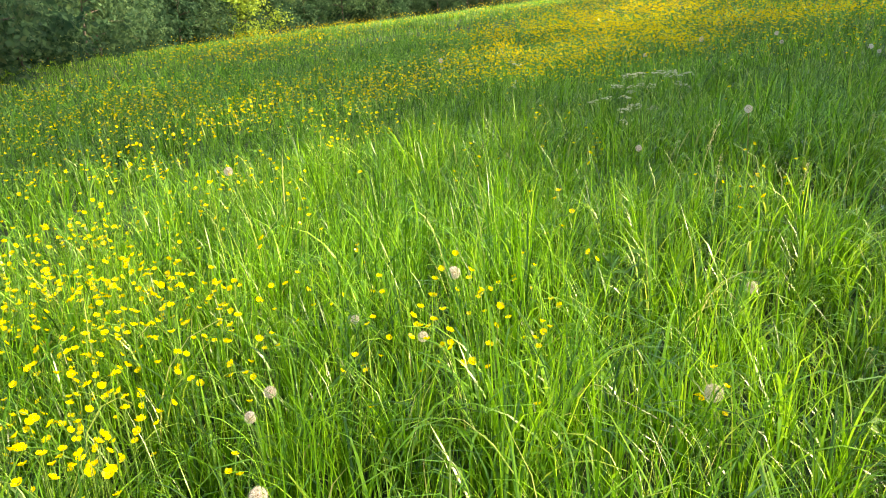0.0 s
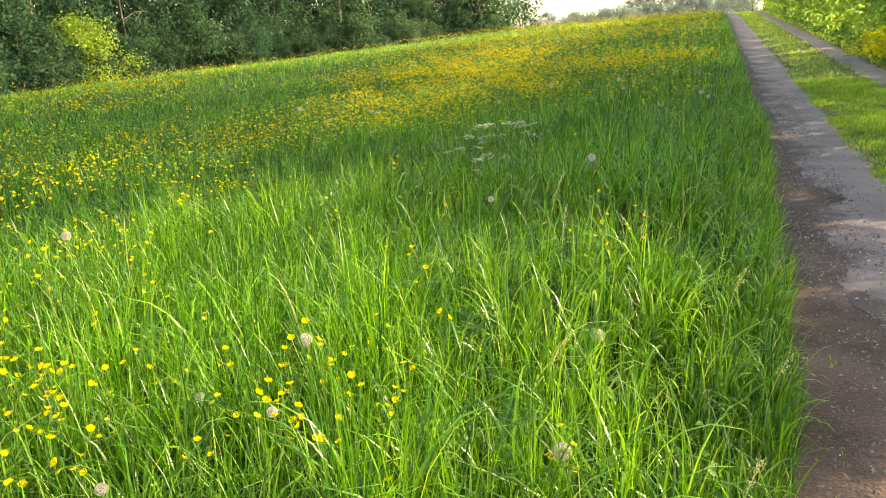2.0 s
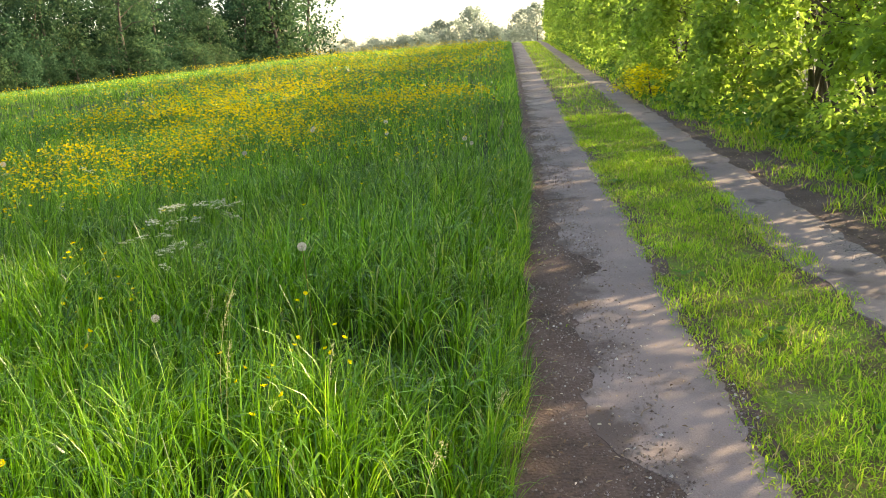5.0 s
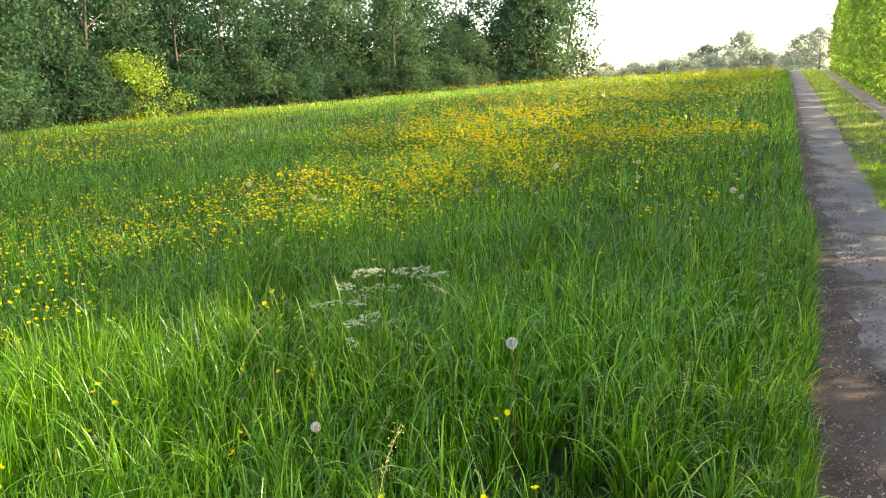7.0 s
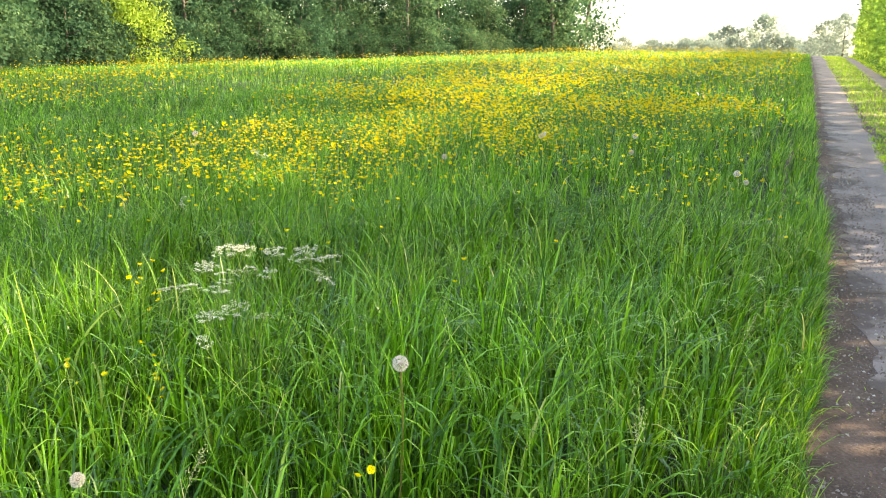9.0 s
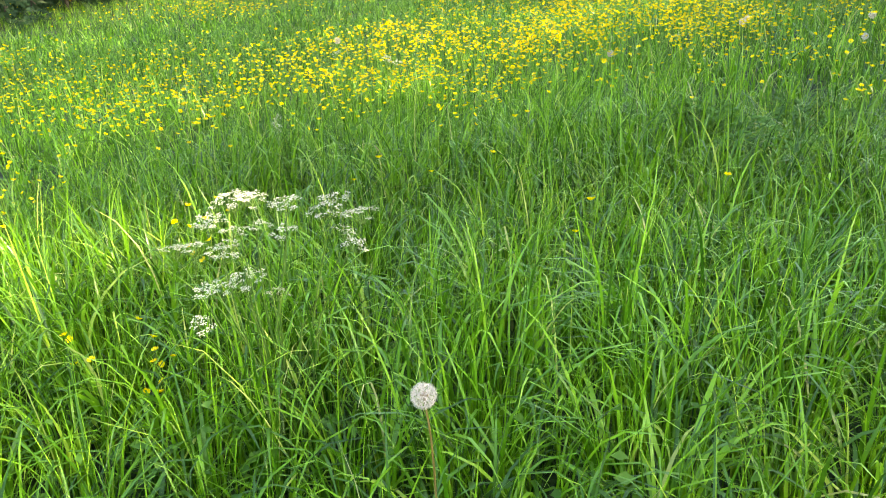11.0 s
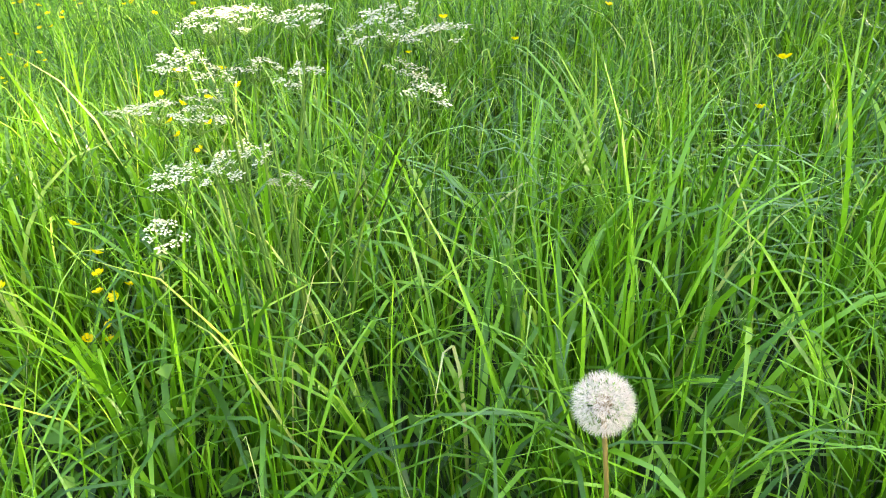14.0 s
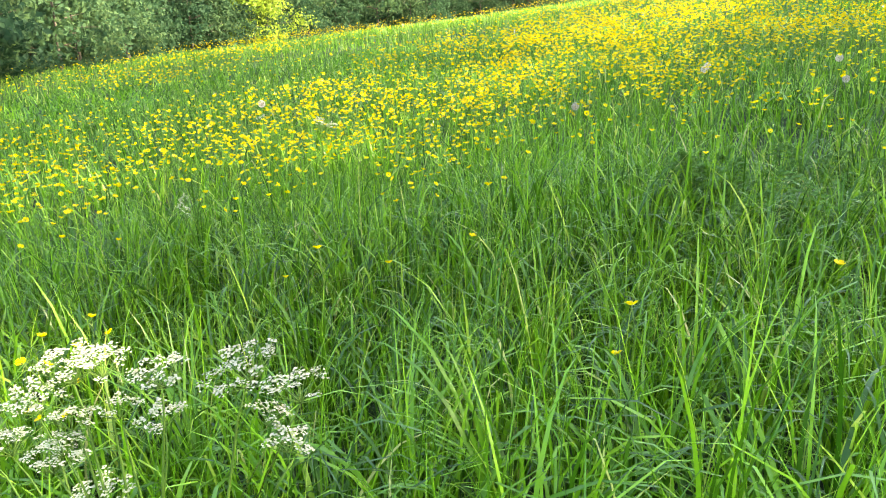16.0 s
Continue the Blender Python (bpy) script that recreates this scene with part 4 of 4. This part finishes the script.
for x, y, over, mat, size in ((-1.38, 3.21, 0.56, PINK_STEM, 0.93), (-1.08, 1.29, 0.24, STEM, 1.0), (-1.05, 0.35, 0.31, STEM, 1.0), (-2.05, 0.73, 0.40, STEM, 0.95), (-0.81, 7.75, 0.39, STEM, 1.05), (-0.73, 7.58, 0.36, STEM, 0.8),
                             (-2.72, 8.75, 0.42, STEM, 1.0), (-1.72, 8.2, 0.42, STEM, 0.9), (-2.22, -0.12, 0.33, STEM, 0.72), (-2.18, -0.25, 0.33, STEM, 0.66), (-1.92, -0.51, 0.33, STEM, 0.85), (-2.27, 0.39, 0.33, STEM, 0.62), (-1.97, 0.35, 0.33, STEM, 0.7), (-4.25, 1.85, 0.4, STEM, 1.1),
                             (-1.84, 2.51, 0.47, STEM, 0.68), (-2.98, 7.02, 0.45, STEM, 0.9), (-1.89, 9.25, 0.42, STEM, 1.1), (-2.75, 8.95, 0.42, STEM, 1.0), (-5.56, 7.03, 0.45, STEM, 1.1)):
    ground_drop = float(ground_z(x, y)) - RISE * y
    dandelion(x, y, over - ground_drop, mat, size, "white dandelion clock on a %s stem in tall grass" % ("reddish brown" if mat is PINK_STEM else "green"))


# ---- cow parsley ----
def umbel_mesh(r, seed, spread=10):
    """A flat head of small clusters of white florets on thin rays."""
    g = np.random.default_rng(seed)
    pieces, rays = [], []
    for k in range(spread):
        a, rr = k * 2.4 + g.normal(0, 0.25), r * math.sqrt((k + 0.5) / spread) * g.uniform(0.85, 1.1)
        c = np.array([rr * math.cos(a), rr * math.sin(a), 0.3 * (r - rr) + g.normal(0, 0.004)])
        rays.append(tube([(0, 0, -0.6 * r), c - [0, 0, 0.006]], [0.0008, 0.0006], 3))
        for j in range(16):
            b, q = j * 2.4 + g.uniform(0, 1), 0.0095 * math.sqrt((j + 0.5) / 16)
            p = c + [q * math.cos(b), q * math.sin(b), 0.003 - 30 * q * q + g.normal(0, 0.0015)]
            s5 = g.uniform(0.0014, 0.0026)
            tip = [p + [s5 * math.cos(h * 1.2566 + b), s5 * math.sin(h * 1.2566 + b), g.uniform(-0.001, 0.0015)] for h in range(5)]
            pieces.append((np.array([p, *tip]), np.array([(0, 1 + h, 1 + (h + 1) % 5) for h in range(5)])))
    v1, f1 = joined(pieces)
    v2, f2 = joined(rays)
    v, f = joined([(v1, f1), (v2, f2)])
    return mesh_of("umbel", v, f, [FLORET, STEM], np.concatenate([np.zeros(len(f1)), np.ones(len(f2))]))


def frond(long, seed, mat, name):
    """A feathery leaf, twice divided."""
    g = np.random.default_rng(seed)
    t = np.linspace(0, 1, 9)
    ang = 0.35 + 1.1 * t
    line = np.cumsum(np.stack([np.sin(ang), 0 * t, np.cos(ang)], 1) * long / 9, 0)
    pieces = [tube(line, 0.0018 * (1.1 - t), 3)]
    for i in range(2, 9):
        reach = long * 0.42 * (1 - (i - 2) / 7.5)
        for sgn in (-1, 1):
            c, size, nor = [], [], []
            for q in np.linspace(0.15, 1, 7):
                base = line[i] + np.array([0.35 * reach * q, sgn * reach * q, -0.12 * reach * q * q])
                for w in (-1, 1):
                    c.append(base + [w * 0.014 * (1.2 - q), 0, g.normal(0, 0.003)]); size.append(0.030 * (1.25 - 0.6 * q)); nor.append((0.3, 0, 1))
            pieces.append(leaves(np.array(c), np.array(size), np.array(nor) + g.normal(0, 0.25, (len(c), 3)), 1, 0.5))
    return mesh_of(name, *joined(pieces), mat)


FRONDS = [frond(0.34, s, FERNY, "frond") for s in (1, 2, 3)]
UMBELS = [umbel_mesh(0.055, 1, 22), umbel_mesh(0.042, 2, 15), umbel_mesh(0.032, 3, 9)]


def cow_parsley(x, y, heads, n_fronds, label, seed):
    g = np.random.default_rng(seed)
    z0 = float(ground_z(x, y))
    root = new("cow_parsley")
    root.matrix_basis = pose(x, y, z0)
    for hx, hy, hz, kind, tilt in heads:
        p = np.array([hx - x, hy - y, hz - z0])
        side = p * [0.45, 0.45, 0.62] + [g.normal(0, 0.015), g.normal(0, 0.015), 0]
        part("stem", mesh_of("parsley_stem", *tube([(g.normal(0, 0.01), g.normal(0, 0.01), 0), side, p * [0.9, 0.9, 0.9], p - [0, 0, 0.03]], [0.0034, 0.0026, 0.0016, 0.0011], 5), STEM, smooth=True), root, "thin ridged green stem")
        ob = part("umbel", UMBELS[kind], root, "flat head of white florets")
        ob.matrix_basis = pose(*map(float, p), g.normal(0, tilt), g.normal(0, tilt), g.uniform(0, 360))
    for k in range(n_fronds):
        ob = part("frond", FRONDS[k % 3], root, "feathery dark green leaf")
        ob.matrix_basis = pose(g.normal(0, 0.03), g.normal(0, 0.03), 0.1 * g.random(), 0, g.normal(0, 12), k * 360 / n_fronds + g.normal(0, 20)) @ Matrix.Scale(g.uniform(0.6, 0.85), 4)
    return tagged(root, label, "wildflower")


cow_parsley(-2.05, 3.42, [(-2.14, 3.40, 0.91, 0, 9), (-2.08, 3.41, 0.92, 1, 9), (-1.964, 3.42, 0.925, 1, 10), (-1.898, 3.5, 0.911, 0, 10), (-1.80, 3.5, 0.908, 1, 9), (-2.216, 3.38, 0.843, 1, 9), (-2.12, 3.38, 0.84, 2, 9),
                          (-2.072, 3.42, 0.85, 2, 9), (-2.004, 3.44, 0.843, 2, 9), (-2.37, 3.36, 0.745, 1, 9), (-2.283, 3.36, 0.769, 1, 9), (-2.16, 3.36, 0.775, 1, 9), (-2.119, 3.36, 0.812, 2, 9), (-2.106, 3.38, 0.712, 0, 9),
                          (-2.15, 3.31, 0.70, 1, 9), (-1.98, 3.38, 0.71, 2, 9), (-2.136, 3.26, 0.633, 2, 9), (-1.857, 3.5, 0.855, 2, 9), (-1.805, 3.48, 0.838, 2, 9)], 3, "cow parsley with flat white flower heads above grass", 3)
cow_parsley(-4.2, 6.2, [(-4.18, 6.18, 0.81, 1, 20), (-4.22, 6.2, 0.83, 2, 25), (-4.14, 6.22, 0.80, 2, 25)], 4, "small pale cow parsley among buttercups", 5)
cow_parsley(-3.52, 4.66, [(-3.5, 4.65, 0.76, 2, 30), (-3.52, 4.66, 0.72, 2, 40)], 4, "small whitish cow parsley among grass", 6)
cow_parsley(-5.5, 6.95, [(-5.5, 6.95, 0.72, 1, 10)], 3, "small whitish cow parsley among grass", 8)


def leafy_clump(x, y, n, size, seed):
    g = np.random.default_rng(seed)
    root = new("leafy_clump")
    root.matrix_basis = pose(x, y, float(ground_z(x, y)))
    for k in range(n):
        ob = part("frond", FRONDS[k % 3], root)
        ob.matrix_basis = pose(g.normal(0, 0.08), g.normal(0, 0.08), g.uniform(0.03, 0.22), 0, g.normal(0, 18), g.uniform(0, 360)) @ Matrix.Scale(size * g.uniform(0.8, 1.3), 4)
    tagged(root, "dark feathery leaf clump standing in the grass", "weed", "leaf clumps")


for i, (x, y) in enumerate(((-1.6, 5.85), (-1.8, 6.1), (-2.0, 5.95), (-1.7, 6.4), (-2.15, 6.3))):
    leafy_clump(x, y, 11, 0.9, i)


def broad_weed(x, y, high, n, size, seed, label):
    """A rosette of broad soft leaves on short stalks."""
    g = np.random.default_rng(seed)
    root = new("broad_leaved_weed")
    root.matrix_basis = pose(x, y, float(ground_z(x, y)))
    a = g.uniform(0, 6.28, n)
    r = g.uniform(0.02, 0.13, n)
    z = high * g.uniform(0.55, 1.0, n)
    tips = np.stack([r * np.cos(a), r * np.sin(a), z], 1)
    for k in range(n):
        v, f = leaves(tips[k:k + 1] * 0, np.array([size * g.uniform(0.7, 1.3)]), np.array([[0.15, 0, 1.0]]), 2, 0.75)
        part("stalk", mesh_of("weed_stalk", *tube([(0, 0, 0), tips[k] * [0.5, 0.5, 0.7], tips[k]], [0.0022, 0.0018, 0.0012], 4), STEM), root)
        ob = part("leaf", mesh_of("broad_leaf", v, f, HERB), root)
        ob.matrix_basis = pose(*map(float, tips[k]), g.normal(0, 20), g.normal(0, 20), g.uniform(0, 360))
    tagged(root, label, "weed")


for i, (x, y, h) in enumerate(((-1.57, 1.43, 0.33), (-1.62, 1.2, 0.30), (-1.92, 1.1, 0.3), (-1.72, 1.3, 0.34), (-1.95, 1.28, 0.28), (-1.5, 1.3, 0.27), (-2.5, 1.6, 0.28))):
    broad_weed(x, y, h, 14, 0.075, i, "broad-leaved green weed between grass stems")
for i, (x, y) in enumerate(((0.74, 4.1), (0.9, 3.2), (1.2, 5.6), (0.7, 6.9), (1.1, 2.4))):
    broad_weed(x, y, 0.06, 9, 0.055, i + 30, "flat pale green weed between the wheel strips")


# ---- grass in seed ----
def seed_grass(x, y, high, bow, turn, thick, seed):
    g = np.random.default_rng(seed)
    root = new("seed_grass")
    root.matrix_basis = pose(x, y, float(ground_z(x, y)), 0, 0, turn)
    t = np.linspace(0, 1, 9)
    line = np.stack([bow * t ** 3, 0 * t, high * (t - 0.12 * bow / high * t ** 4)], 1)
    part("stalk", mesh_of("grass_stalk", *tube(line, 0.0016 - 0.001 * t, 4), STRAW), root, "thin pale stalk")
    c = np.array([np.array([np.interp(q, t, line[:, k]) for k in range(3)]) + g.normal(0, thick, 3) * [1, 1, 0.5] for q in g.uniform(0.78, 1.0, 60)])
    v, f = leaves(c, g.uniform(0.006, 0.011, len(c)), g.normal(0, 1, (len(c), 3)), 1, 0.35)
    part("panicle", mesh_of("grass_panicle", v, f, STRAW), root, "feathery pale seed head")
    tagged(root, "tall grass stalk with a pale seed head", "grass", "grasses in seed")


for i, (x, y, h, bow, turn, thick) in enumerate(((-1.47, 2.2, 0.70, 0.10, 20, 0.008), (-0.42, 2.08, 0.34, 0.06, 10, 0.010), (-0.5, 0.9, 0.42, 0.08, 330, 0.012), (-1.75, 2.7, 0.5, 0.09, 30, 0.008), (-0.62, 1.55, 0.45, 0.08, 0, 0.01),
                                                (-0.75, 3.4, 0.52, 0.05, 300, 0.008), (-1.0, 2.0, 0.55, 0.07, 60, 0.007), (-1.35, 1.95, 0.58, 0.09, 80, 0.007), (-0.55, 4.4, 0.45, 0.06, 20, 0.01), (-2.4, 2.2, 0.55, 0.08, 200, 0.008), (-0.6, 0.3, 0.4, 0.06, 350, 0.01))):
    seed_grass(x, y, h, bow, turn, thick, i)
